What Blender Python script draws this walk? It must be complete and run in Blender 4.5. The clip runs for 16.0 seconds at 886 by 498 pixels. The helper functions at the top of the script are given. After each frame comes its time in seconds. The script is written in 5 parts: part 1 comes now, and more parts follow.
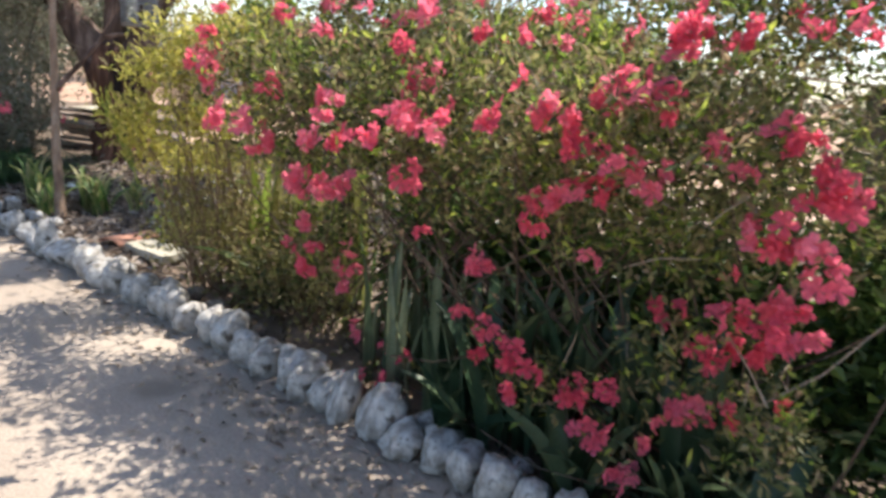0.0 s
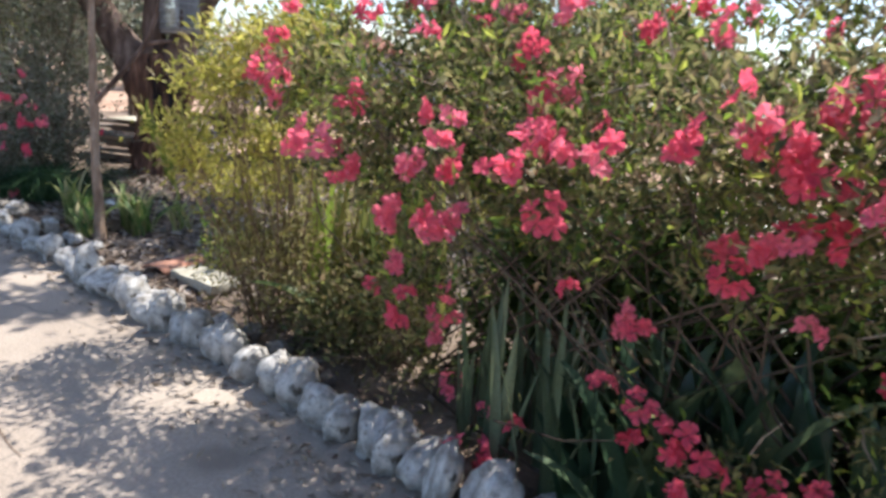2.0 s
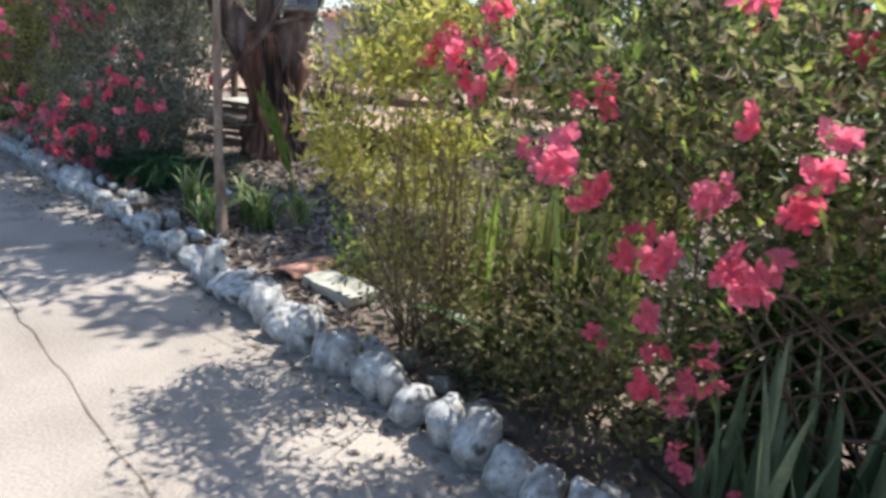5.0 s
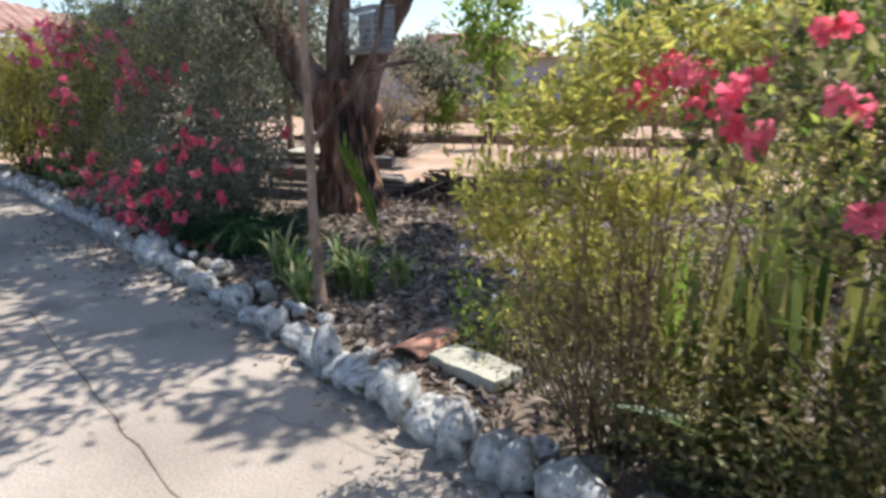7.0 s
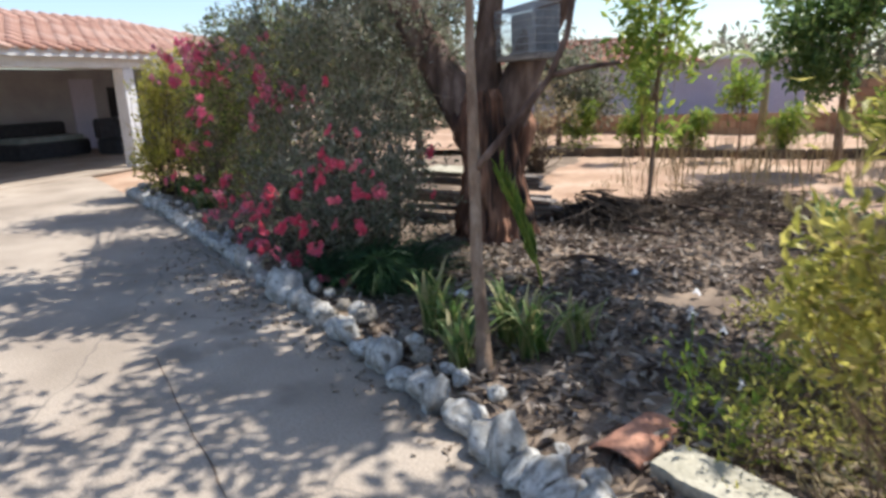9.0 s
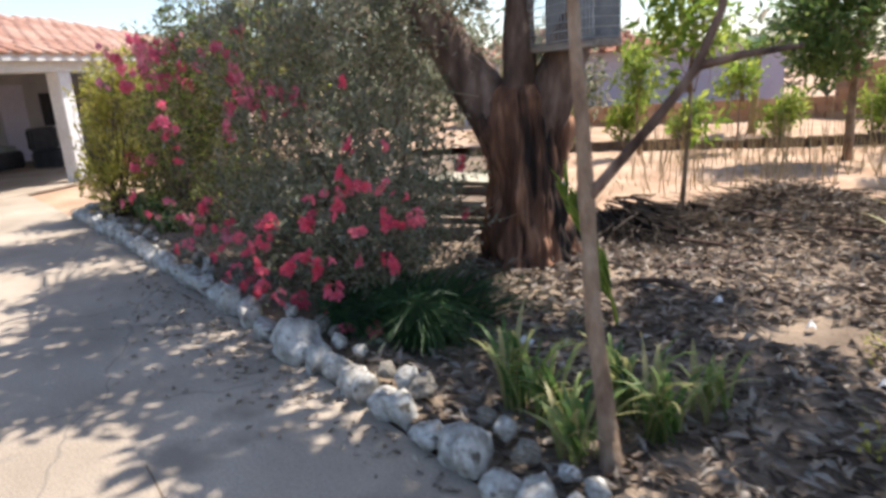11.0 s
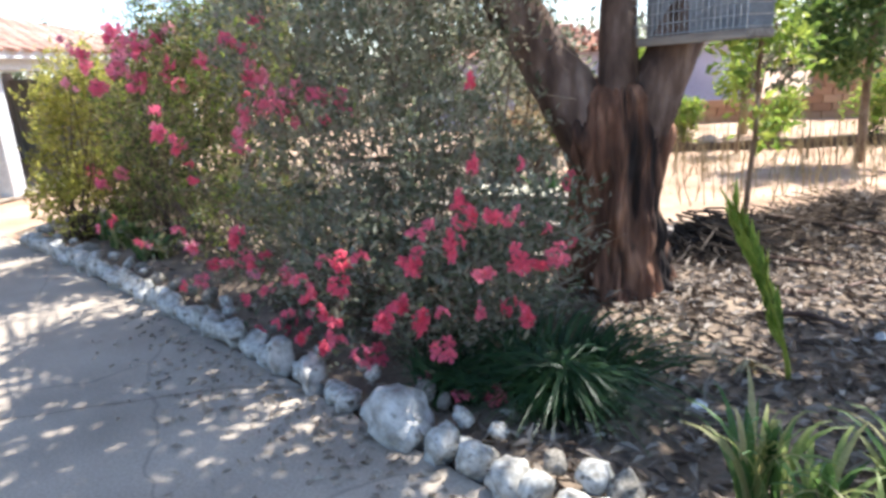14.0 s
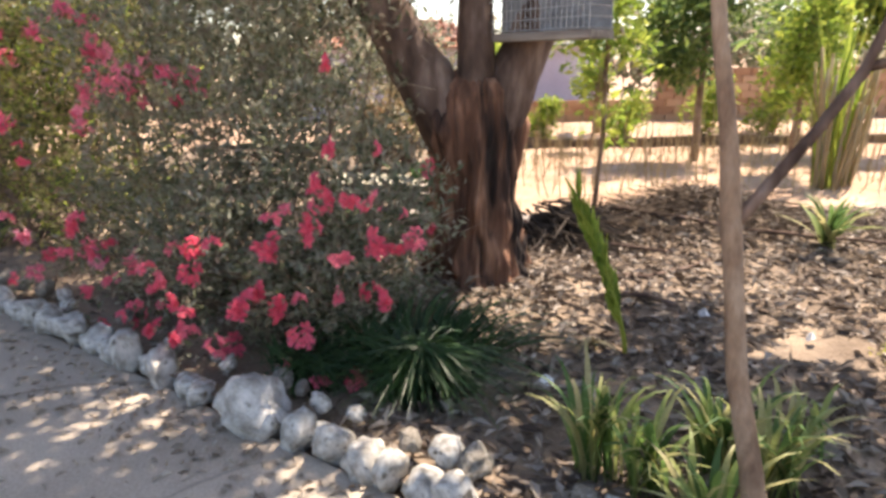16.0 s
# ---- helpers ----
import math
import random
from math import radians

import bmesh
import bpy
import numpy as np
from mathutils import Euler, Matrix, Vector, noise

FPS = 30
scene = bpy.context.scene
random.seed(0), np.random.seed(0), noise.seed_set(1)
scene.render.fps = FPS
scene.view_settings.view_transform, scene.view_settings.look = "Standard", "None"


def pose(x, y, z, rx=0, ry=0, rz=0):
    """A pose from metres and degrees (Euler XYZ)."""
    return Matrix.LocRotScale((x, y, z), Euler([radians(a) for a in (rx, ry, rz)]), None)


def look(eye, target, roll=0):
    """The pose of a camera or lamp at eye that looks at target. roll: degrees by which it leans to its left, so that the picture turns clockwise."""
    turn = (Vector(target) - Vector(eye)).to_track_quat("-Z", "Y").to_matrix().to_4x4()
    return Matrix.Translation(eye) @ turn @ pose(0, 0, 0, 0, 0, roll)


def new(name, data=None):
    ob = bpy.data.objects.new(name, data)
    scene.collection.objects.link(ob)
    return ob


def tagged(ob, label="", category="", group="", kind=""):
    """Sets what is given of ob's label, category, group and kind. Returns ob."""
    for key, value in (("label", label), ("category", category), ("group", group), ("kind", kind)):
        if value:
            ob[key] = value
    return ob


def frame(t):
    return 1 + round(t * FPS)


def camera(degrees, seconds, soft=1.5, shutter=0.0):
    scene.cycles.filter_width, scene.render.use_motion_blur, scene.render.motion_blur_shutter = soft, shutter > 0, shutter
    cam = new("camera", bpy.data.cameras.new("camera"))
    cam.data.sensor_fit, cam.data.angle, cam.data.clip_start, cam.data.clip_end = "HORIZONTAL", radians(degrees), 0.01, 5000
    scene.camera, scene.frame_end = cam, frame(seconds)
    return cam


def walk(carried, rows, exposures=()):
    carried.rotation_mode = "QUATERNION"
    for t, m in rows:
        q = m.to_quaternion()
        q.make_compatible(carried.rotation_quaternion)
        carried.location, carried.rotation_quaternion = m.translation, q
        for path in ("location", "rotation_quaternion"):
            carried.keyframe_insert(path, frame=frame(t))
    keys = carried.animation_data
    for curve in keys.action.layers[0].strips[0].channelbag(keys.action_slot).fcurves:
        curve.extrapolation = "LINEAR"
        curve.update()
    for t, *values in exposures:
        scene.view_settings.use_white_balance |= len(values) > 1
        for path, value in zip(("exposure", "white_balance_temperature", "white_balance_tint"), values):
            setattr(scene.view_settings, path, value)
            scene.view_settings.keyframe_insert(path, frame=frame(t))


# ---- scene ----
cam = camera(69.1, 16.0, soft=3.3, shutter=0.5)
METRES, EYE, TILT, LEAN, TURN = 6.15, 1.6, -15.5, -5.5, 0.0
ROWS = [
    (0.0, 0.0, 0.0, 0.0, 0.0, 0.0, -0.0),
    (0.5, 0.0031, 0.024, 0.0061, 3.37, 1.46, -0.96),
    (1.0, -0.0014, 0.0442, 0.0133, 6.18, 3.13, -2.93),
    (1.5, -0.0243, 0.0658, 0.0167, 3.67, 3.03, -1.48),
    (2.0, -0.0571, 0.0841, 0.027, 2.34, 0.18, 0.33),
    (2.5, -0.0699, 0.0991, 0.0311, 0.91, -0.07, 0.4),
    (3.0, -0.0831, 0.1204, 0.0403, 3.04, 0.78, 0.04),
    (3.5, -0.0987, 0.1321, 0.0453, 8.16, -0.36, -2.94),
    (6.0, -0.1915, 0.2007, 0.0707, 9.87, -1.96, 0.4),
    (6.5, -0.2182, 0.2174, 0.0778, 15.66, -0.67, -1.52),
    (7.0, -0.2568, 0.2426, 0.0919, 12.12, 0.75, 2.42),
    (7.5, -0.2827, 0.2765, 0.0993, 11.99, 0.01, 2.27),
    (8.0, -0.2983, 0.3058, 0.1118, 14.37, -0.22, 1.38),
    (8.5, -0.3201, 0.3286, 0.1164, 19.36, 0.37, -0.26),
    (9.0, -0.3561, 0.3603, 0.1317, 21.94, 2.0, 1.32),
    (9.5, -0.3755, 0.3865, 0.1359, 20.05, 0.11, 1.25),
    (10.0, -0.401, 0.4178, 0.1504, 19.92, 1.55, 1.56),
    (12.5, -0.6507, 0.5127, 0.2199, 10.2, -0.44, 9.75),
    (13.0, -0.6679, 0.5271, 0.2221, 5.7, -1.31, 8.75),
    (13.5, -0.6878, 0.5511, 0.2316, 6.94, 0.15, 8.55),
    (14.0, -0.6975, 0.559, 0.2368, 11.91, 0.81, 5.88),
    (14.5, -0.6958, 0.5625, 0.2364, 12.92, 0.26, 5.71),
    (15.0, -0.6843, 0.5603, 0.2306, 6.11, 0.07, 4.82),
    (15.5, -0.6795, 0.5569, 0.2269, 3.16, -1.23, 4.85),
    (16.0, -0.6852, 0.5559, 0.2285, 0.68, -0.91, 6.14),
]
walk(cam, [(t, pose(0, 0, EYE, TILT, LEAN, TURN) @ pose(METRES * x, METRES * y, METRES * z, 90 + pitch, roll, yaw)) for t, x, y, z, yaw, pitch, roll in ROWS],
     exposures=[(0, 1.0, 6300, 13), (1, 1.0, 5600, 9), (1.5, 0.85, 5700, 10), (2.2, 0.98, 6000, 14), (3, 1.05, 5900, 13), (3.5, 1.0, 5600, 9), (6, 0.8, 5700, 10), (9, 0.66, 6000, 11),
                (10, 0.78, 6000, 11), (12.5, 1.35, 6900, 16), (13.4, 1.55, 6800, 16), (14, 1.55, 5900, 10), (14.5, 1.5, 5900, 10), (15, 1.55, 7000, 16), (16, 1.55, 7200, 17)])


# ---- light ----
SUN_EL, SUN_AZ = 60.0, 48.0  # elevation, and the way to the sun clockwise from +y
world = bpy.data.worlds.new("sky")
scene.world = world
world.use_nodes = True
wn = world.node_tree.nodes
sky = wn.new("ShaderNodeTexSky")
sky.sky_type, sky.sun_disc = "NISHITA", False
sky.sun_elevation, sky.sun_rotation = radians(SUN_EL), radians(SUN_AZ)
world.node_tree.links.new(sky.outputs[0], wn["Background"].inputs[0])
wn["Background"].inputs[1].default_value = 0.13
sun_data = bpy.data.lights.new("sun", "SUN")
sun_data.energy, sun_data.angle, sun_data.color = 5.0, radians(0.55), (1.0, 0.93, 0.81)
sun = new("sun", sun_data)
sd = Vector((math.sin(radians(SUN_AZ)) * math.cos(radians(SUN_EL)), math.cos(radians(SUN_AZ)) * math.cos(radians(SUN_EL)), math.sin(radians(SUN_EL))))
sun.matrix_world = look(sd * 40, (0, 0, 0))

# ---- materials ----


def mat(name, cols, scale=8.0, rough=0.8, bump=0.3, detail=60.0, spec=0.3, island=False, objrand=False, translucent=0.0, metal=0.0, stretch=(1, 1, 1), spots=None, cracks=False):
    """A noise-mixed surface: cols are 2 or 3 colours, at two scales; spots: (colour, threshold, scale) stains."""
    m = bpy.data.materials.new(name)
    m.use_nodes = True
    nt = m.node_tree
    n, l = nt.nodes, nt.links
    b = n["Principled BSDF"]
    tc = n.new("ShaderNodeTexCoord")
    mp = n.new("ShaderNodeMapping")
    mp.inputs["Scale"].default_value = stretch
    l.new(tc.outputs["Object"], mp.inputs[0])
    big = n.new("ShaderNodeTexNoise")
    big.inputs["Scale"].default_value, big.inputs["Detail"].default_value = scale, 5
    l.new(mp.outputs[0], big.inputs["Vector"])
    fine = n.new("ShaderNodeTexNoise")
    fine.inputs["Scale"].default_value, fine.inputs["Detail"].default_value = detail, 4
    l.new(mp.outputs[0], fine.inputs["Vector"])
    ramp = n.new("ShaderNodeValToRGB")
    els = ramp.color_ramp.elements
    lo, hi = (0.02, 0.98) if island or objrand else (0.32, 0.68)
    els[0].position, els[0].color = lo, (*cols[0], 1)
    els[1].position, els[1].color = hi, (*cols[-1], 1)
    for i, c in enumerate(cols[1:-1]):
        els.new(lo + (hi - lo) * (i + 1) / (len(cols) - 1)).color = (*c, 1)
    if island:
        g = n.new("ShaderNodeNewGeometry")
        oi = n.new("ShaderNodeObjectInfo")
        ad = n.new("ShaderNodeMath")
        fr = n.new("ShaderNodeMath")
        ad.operation, fr.operation = "ADD", "FRACT"
        l.new(g.outputs["Random Per Island"], ad.inputs[0])
        l.new(oi.outputs["Random"], ad.inputs[1])
        l.new(ad.outputs[0], fr.inputs[0])
        l.new(fr.outputs[0], ramp.inputs[0])
    elif objrand:
        g = n.new("ShaderNodeObjectInfo")
        l.new(g.outputs["Random"], ramp.inputs[0])
    else:
        l.new(big.outputs[0], ramp.inputs[0])
    col = ramp.outputs[0]
    mixf = n.new("ShaderNodeMix")
    mixf.data_type, mixf.blend_type = "RGBA", "MULTIPLY"
    mixf.inputs[0].default_value = 0.55
    r2 = n.new("ShaderNodeValToRGB")
    r2.color_ramp.elements[0].position, r2.color_ramp.elements[1].position = 0.3, 0.65
    r2.color_ramp.elements[0].color = (0.5, 0.5, 0.5, 1)
    l.new(fine.outputs[0], r2.inputs[0])
    l.new(col, mixf.inputs[6])
    l.new(r2.outputs[0], mixf.inputs[7])
    col = mixf.outputs[2]
    if spots:
        sc, th, ss = spots
        sn = n.new("ShaderNodeTexNoise")
        sn.inputs["Scale"].default_value, sn.inputs["Detail"].default_value = ss, 6
        l.new(mp.outputs[0], sn.inputs["Vector"])
        sr = n.new("ShaderNodeMapRange")
        sr.inputs[1].default_value, sr.inputs[2].default_value = th, th + 0.08
        l.new(sn.outputs[0], sr.inputs[0])
        ms = n.new("ShaderNodeMix")
        ms.data_type = "RGBA"
        l.new(sr.outputs[0], ms.inputs[0])
        l.new(col, ms.inputs[6])
        ms.inputs[7].default_value = (*sc, 1)
        col = ms.outputs[2]
    if cracks:
        wob = n.new("ShaderNodeTexNoise")
        wob.inputs["Scale"].default_value = 2.2
        l.new(tc.outputs["Object"], wob.inputs["Vector"])
        add = n.new("ShaderNodeMix")
        add.data_type, add.blend_type = "RGBA", "LINEAR_LIGHT"
        add.inputs[0].default_value = 0.16
        l.new(tc.outputs["Object"], add.inputs[6])
        l.new(wob.outputs["Color"], add.inputs[7])
        vo = n.new("ShaderNodeTexVoronoi")
        vo.feature = "DISTANCE_TO_EDGE"
        vo.inputs["Scale"].default_value = 0.42
        l.new(add.outputs[2], vo.inputs["Vector"])
        cr = n.new("ShaderNodeMapRange")
        cr.inputs[1].default_value, cr.inputs[2].default_value, cr.inputs[3].default_value, cr.inputs[4].default_value = 0.001, 0.006, 0.4, 0.0
        l.new(vo.outputs["Distance"], cr.inputs[0])
        mc = n.new("ShaderNodeMix")
        mc.data_type = "RGBA"
        l.new(cr.outputs[0], mc.inputs[0])
        l.new(col, mc.inputs[6])
        mc.inputs[7].default_value = (0.10, 0.09, 0.08, 1)
        col = mc.outputs[2]
    l.new(col, b.inputs["Base Color"])
    b.inputs["Roughness"].default_value = rough
    b.inputs["Metallic"].default_value = metal
    b.inputs["Specular IOR Level"].default_value = spec
    if bump:
        bp = n.new("ShaderNodeBump")
        bp.inputs["Strength"].default_value, bp.inputs["Distance"].default_value = bump, 0.02
        l.new(fine.outputs[0], bp.inputs["Height"])
        l.new(bp.outputs[0], b.inputs["Normal"])
    if translucent:
        tr = n.new("ShaderNodeBsdfTranslucent")
        l.new(col, tr.inputs[0])
        mx = n.new("ShaderNodeMixShader")
        mx.inputs[0].default_value = translucent
        l.new(b.outputs[0], mx.inputs[1])
        l.new(tr.outputs[0], mx.inputs[2])
        l.new(mx.outputs[0], n["Material Output"].inputs[0])
    return m


def leafmat(name, *cols, rough=0.5, translucent=0.45, spec=0.4):
    return mat(name, cols, scale=14, rough=rough, bump=0.0, detail=90, spec=spec, island=True, translucent=translucent)


M_CONCRETE = mat("worn_concrete", [(0.30, 0.245, 0.19), (0.385, 0.318, 0.25), (0.46, 0.385, 0.305)], 1.1, 0.9, 0.35, 70, 0.25, spots=((0.25, 0.205, 0.16), 0.6, 1.3), cracks=True)
M_EARTH = mat("garden_earth", [(0.13, 0.095, 0.07), (0.23, 0.175, 0.13), (0.33, 0.25, 0.18)], 2.2, 0.95, 0.9, 45, 0.1)
M_CLAY = mat("dry_clay_soil", [(0.35, 0.225, 0.15), (0.45, 0.305, 0.21), (0.53, 0.385, 0.28)], 1.3, 0.95, 0.7, 30, 0.1)
M_STONE = mat("limewashed_stone", [(0.26, 0.235, 0.20), (0.50, 0.475, 0.43), (0.68, 0.655, 0.60)], 3.2, 0.9, 0.5, 22, 0.2, spots=((0.14, 0.12, 0.095), 0.60, 2.6))
M_STONE2 = mat("bare_stone", [(0.18, 0.15, 0.12), (0.33, 0.29, 0.24), (0.48, 0.44, 0.38)], 8.0, 0.92, 0.8, 40, 0.2)
M_BARK = mat("stringy_bark", [(0.055, 0.034, 0.026), (0.18, 0.09, 0.058), (0.38, 0.205, 0.13)], 9.0, 0.95, 1.0, 22, 0.1, stretch=(1, 1, 0.14), spots=((0.028, 0.022, 0.02), 0.54, 3.6))
M_LIMB = mat("grey_limb_bark", [(0.06, 0.04, 0.032), (0.135, 0.09, 0.07), (0.25, 0.18, 0.145)], 8.0, 0.95, 1.0, 26, 0.1, stretch=(1, 1, 0.3))
M_SAP = mat("smooth_sapling_bark", [(0.17, 0.105, 0.07), (0.29, 0.195, 0.13), (0.38, 0.28, 0.20)], 12, 0.85, 0.5, 60, 0.2, stretch=(1, 1, 0.4))
M_TWIG = mat("brown_twig", [(0.07, 0.048, 0.035), (0.17, 0.125, 0.09)], 10, 0.9, 0.3, 60, 0.2)
M_TWIG_PALE = mat("pale_twig", [(0.22, 0.165, 0.115), (0.42, 0.34, 0.25)], 10, 0.9, 0.2, 60, 0.2)
M_DARKTWIG = mat("dark_wood", [(0.03, 0.024, 0.02), (0.085, 0.066, 0.052)], 10, 0.9, 0.3, 60, 0.2)
M_STEM = mat("reddish_brown_stem", [(0.13, 0.085, 0.055), (0.27, 0.19, 0.12)], 10, 0.9, 0.3, 60, 0.2)
M_DRY = leafmat("dry_stalk", (0.35, 0.26, 0.13), (0.52, 0.42, 0.24), (0.40, 0.34, 0.22), rough=0.8, translucent=0.3)
M_LEAF_AZ = leafmat("azalea_leaf", (0.045, 0.06, 0.02), (0.13, 0.15, 0.05), (0.34, 0.32, 0.13), (0.33, 0.23, 0.145), translucent=0.55)
M_LEAF_GREY = leafmat("dusty_azalea_leaf", (0.09, 0.105, 0.06), (0.19, 0.21, 0.12), (0.36, 0.36, 0.26), (0.28, 0.22, 0.17), translucent=0.6)
M_LEAF_MID = leafmat("mid_green_leaf", (0.07, 0.13, 0.035), (0.16, 0.25, 0.07), (0.30, 0.38, 0.12), rough=0.4, translucent=0.55)
M_LEAF_SILVER = leafmat("silvery_leaf", (0.22, 0.24, 0.17), (0.40, 0.41, 0.32), (0.30, 0.26, 0.20), translucent=0.5)
M_LEAF_YEL = leafmat("yellowing_leaf", (0.20, 0.21, 0.045), (0.44, 0.42, 0.08), (0.66, 0.60, 0.14), (0.34, 0.26, 0.13), translucent=0.6)
M_LEAF_OLIVE = leafmat("olive_brown_leaf", (0.10, 0.085, 0.03), (0.22, 0.20, 0.06), (0.36, 0.33, 0.12), (0.30, 0.22, 0.12), translucent=0.5)
M_LEAF_LIME = leafmat("lime_leaf", (0.13, 0.21, 0.035), (0.29, 0.40, 0.06), (0.48, 0.52, 0.10), translucent=0.55)
M_LEAF_DARK = leafmat("glossy_dark_leaf", (0.04, 0.075, 0.025), (0.08, 0.14, 0.04), (0.17, 0.25, 0.06), rough=0.35)
M_BLADE = leafmat("green_blade", (0.07, 0.14, 0.04), (0.15, 0.25, 0.07), (0.32, 0.37, 0.12), (0.48, 0.42, 0.20))
M_BLADE_DK = leafmat("deep_green_blade", (0.022, 0.055, 0.026), (0.04, 0.095, 0.035), (0.075, 0.145, 0.05), rough=0.4)
M_SANS = leafmat("snake_plant_leaf", (0.03, 0.065, 0.035), (0.06, 0.10, 0.05), (0.15, 0.19, 0.09), rough=0.32, translucent=0.12)
M_SANS_G = leafmat("mottled_grey_green_leaf", (0.07, 0.11, 0.06), (0.15, 0.20, 0.11), (0.26, 0.30, 0.17), rough=0.4, translucent=0.15)
M_SANS_Y = leafmat("yellow_edged_leaf", (0.08, 0.14, 0.05), (0.28, 0.30, 0.07), (0.46, 0.42, 0.13), rough=0.4, translucent=0.3)
M_PETAL = mat("coral_petal", [(0.86, 0.12, 0.19), (0.90, 0.16, 0.24), (0.94, 0.25, 0.34)], 10, 0.6, 0.0, 60, 0.2, objrand=True, translucent=0.55)
M_PETAL_M = mat("magenta_petal", [(0.82, 0.14, 0.26), (0.90, 0.22, 0.34), (0.93, 0.36, 0.46)], 10, 0.6, 0.0, 60, 0.2, objrand=True, translucent=0.45)
M_LITTER = leafmat("fallen_leaf", (0.075, 0.052, 0.04), (0.16, 0.12, 0.09), (0.28, 0.225, 0.175), (0.44, 0.38, 0.32), rough=0.85, translucent=0.15)
# Lighter copy of the litter colour, making up for backlit shade on the driveway leaves.
M_LITTER_PALE = leafmat("lightened_fallen_leaf", (0.20, 0.15, 0.11), (0.36, 0.29, 0.22), (0.52, 0.44, 0.35), rough=0.85, translucent=0.25)
M_ROOF = mat("clay_roof_tile", [(0.40, 0.215, 0.155), (0.50, 0.295, 0.22), (0.56, 0.37, 0.29)], 5, 0.85, 0.4, 30, 0.2, objrand=True)
M_ROOFBASE = mat("roof_underlay", [(0.25, 0.12, 0.08), (0.34, 0.17, 0.11)], 4, 0.9, 0.3, 30, 0.1)
M_WHITE = mat("white_limewash", [(0.62, 0.61, 0.60), (0.76, 0.75, 0.74)], 1.5, 0.85, 0.2, 40, 0.3)
M_LILAC = mat("pale_lilac_paint", [(0.52, 0.49, 0.60), (0.62, 0.59, 0.70)], 1.2, 0.85, 0.2, 30, 0.3)
M_GREYWALL = mat("grey_render", [(0.36, 0.34, 0.35), (0.46, 0.44, 0.44)], 1.5, 0.9, 0.3, 30, 0.2)
M_BRICK = mat("mud_brick", [(0.36, 0.20, 0.12), (0.46, 0.28, 0.17), (0.52, 0.34, 0.22)], 4, 0.9, 0.6, 30, 0.2, objrand=True)
M_MORTAR = mat("clay_mortar", [(0.28, 0.18, 0.12), (0.36, 0.25, 0.17)], 5, 0.95, 0.4, 40, 0.1)
M_TERRA = mat("terracotta", [(0.46, 0.21, 0.13), (0.60, 0.31, 0.20)], 6, 0.85, 0.4, 50, 0.2)
M_PALE = mat("pale_slab", [(0.36, 0.33, 0.25), (0.50, 0.46, 0.36)], 5, 0.9, 0.4, 50, 0.2)
M_PLANK = mat("weathered_plank", [(0.16, 0.13, 0.115), (0.28, 0.24, 0.21), (0.40, 0.35, 0.30)], 5, 0.9, 0.5, 40, 0.15, stretch=(0.2, 3, 3))
M_WIRE = mat("galvanised_wire", [(0.36, 0.37, 0.38), (0.50, 0.51, 0.52)], 20, 0.45, 0.1, 80, 0.5, metal=0.6)
M_SHEET = mat("dull_zinc_sheet", [(0.20, 0.21, 0.225), (0.34, 0.355, 0.37)], 6, 0.6, 0.2, 50, 0.4)
M_DARKCLOTH = mat("dark_cover", [(0.035, 0.035, 0.04), (0.06, 0.06, 0.065)], 8, 0.8, 0.3, 60, 0.2)
M_PALECLOTH = mat("pale_green_cushion", [(0.22, 0.25, 0.24), (0.30, 0.33, 0.31)], 8, 0.85, 0.3, 60, 0.2)
M_BLOCK = mat("timber_edge", [(0.10, 0.075, 0.055), (0.20, 0.15, 0.11)], 5, 0.95, 0.7, 30, 0.1)

# ---- builders ----
rng = np.random.default_rng(7)


def mesh_from(name, verts, faces, material, smooth=False):
    me = bpy.data.meshes.new(name)
    me.from_pydata([tuple(v) for v in verts], [], faces)
    me.materials.append(material)
    if smooth:
        me.polygons.foreach_set("use_smooth", [True] * len(me.polygons))
    me.update()
    return me


def put(name, me, parent=None, m=None, label=""):
    ob = new(name, me)
    if parent:
        ob.parent = parent
    if m is not None:
        ob.matrix_basis = m
    if label:
        ob["label"] = label
    return ob


def bm_mesh(name, bm, material, smooth=False):
    me = bpy.data.meshes.new(name)
    bmesh.ops.recalc_face_normals(bm, faces=bm.faces)
    bm.to_mesh(me)
    bm.free()
    me.materials.append(material)
    if smooth:
        me.polygons.foreach_set("use_smooth", [True] * len(me.polygons))
    return me


def thing(name, at, label, category, group="", rz=0, kind=""):
    e = new(name)
    e.empty_display_size = 0.1
    e.matrix_basis = pose(*at, 0, 0, rz)
    return tagged(e, label, category, group, kind)


def box_bm(bm, x0, y0, z0, x1, y1, z1, bevel=0.0):
    r = bmesh.ops.create_cube(bm, size=1.0)
    for v in r["verts"]:
        v.co = Vector((x0 + (x1 - x0) * (v.co.x + 0.5), y0 + (y1 - y0) * (v.co.y + 0.5), z0 + (z1 - z0) * (v.co.z + 0.5)))
    if bevel:
        es = list({e for v in r["verts"] for e in v.link_edges})
        bmesh.ops.bevel(bm, geom=es, offset=bevel, segments=2, affect="EDGES")


def box(name, x0, y0, z0, x1, y1, z1, material, parent=None, bevel=0.01, label=""):
    bm = bmesh.new()
    box_bm(bm, x0, y0, z0, x1, y1, z1, bevel)
    return put(name, bm_mesh(name, bm, material), parent, None, label)


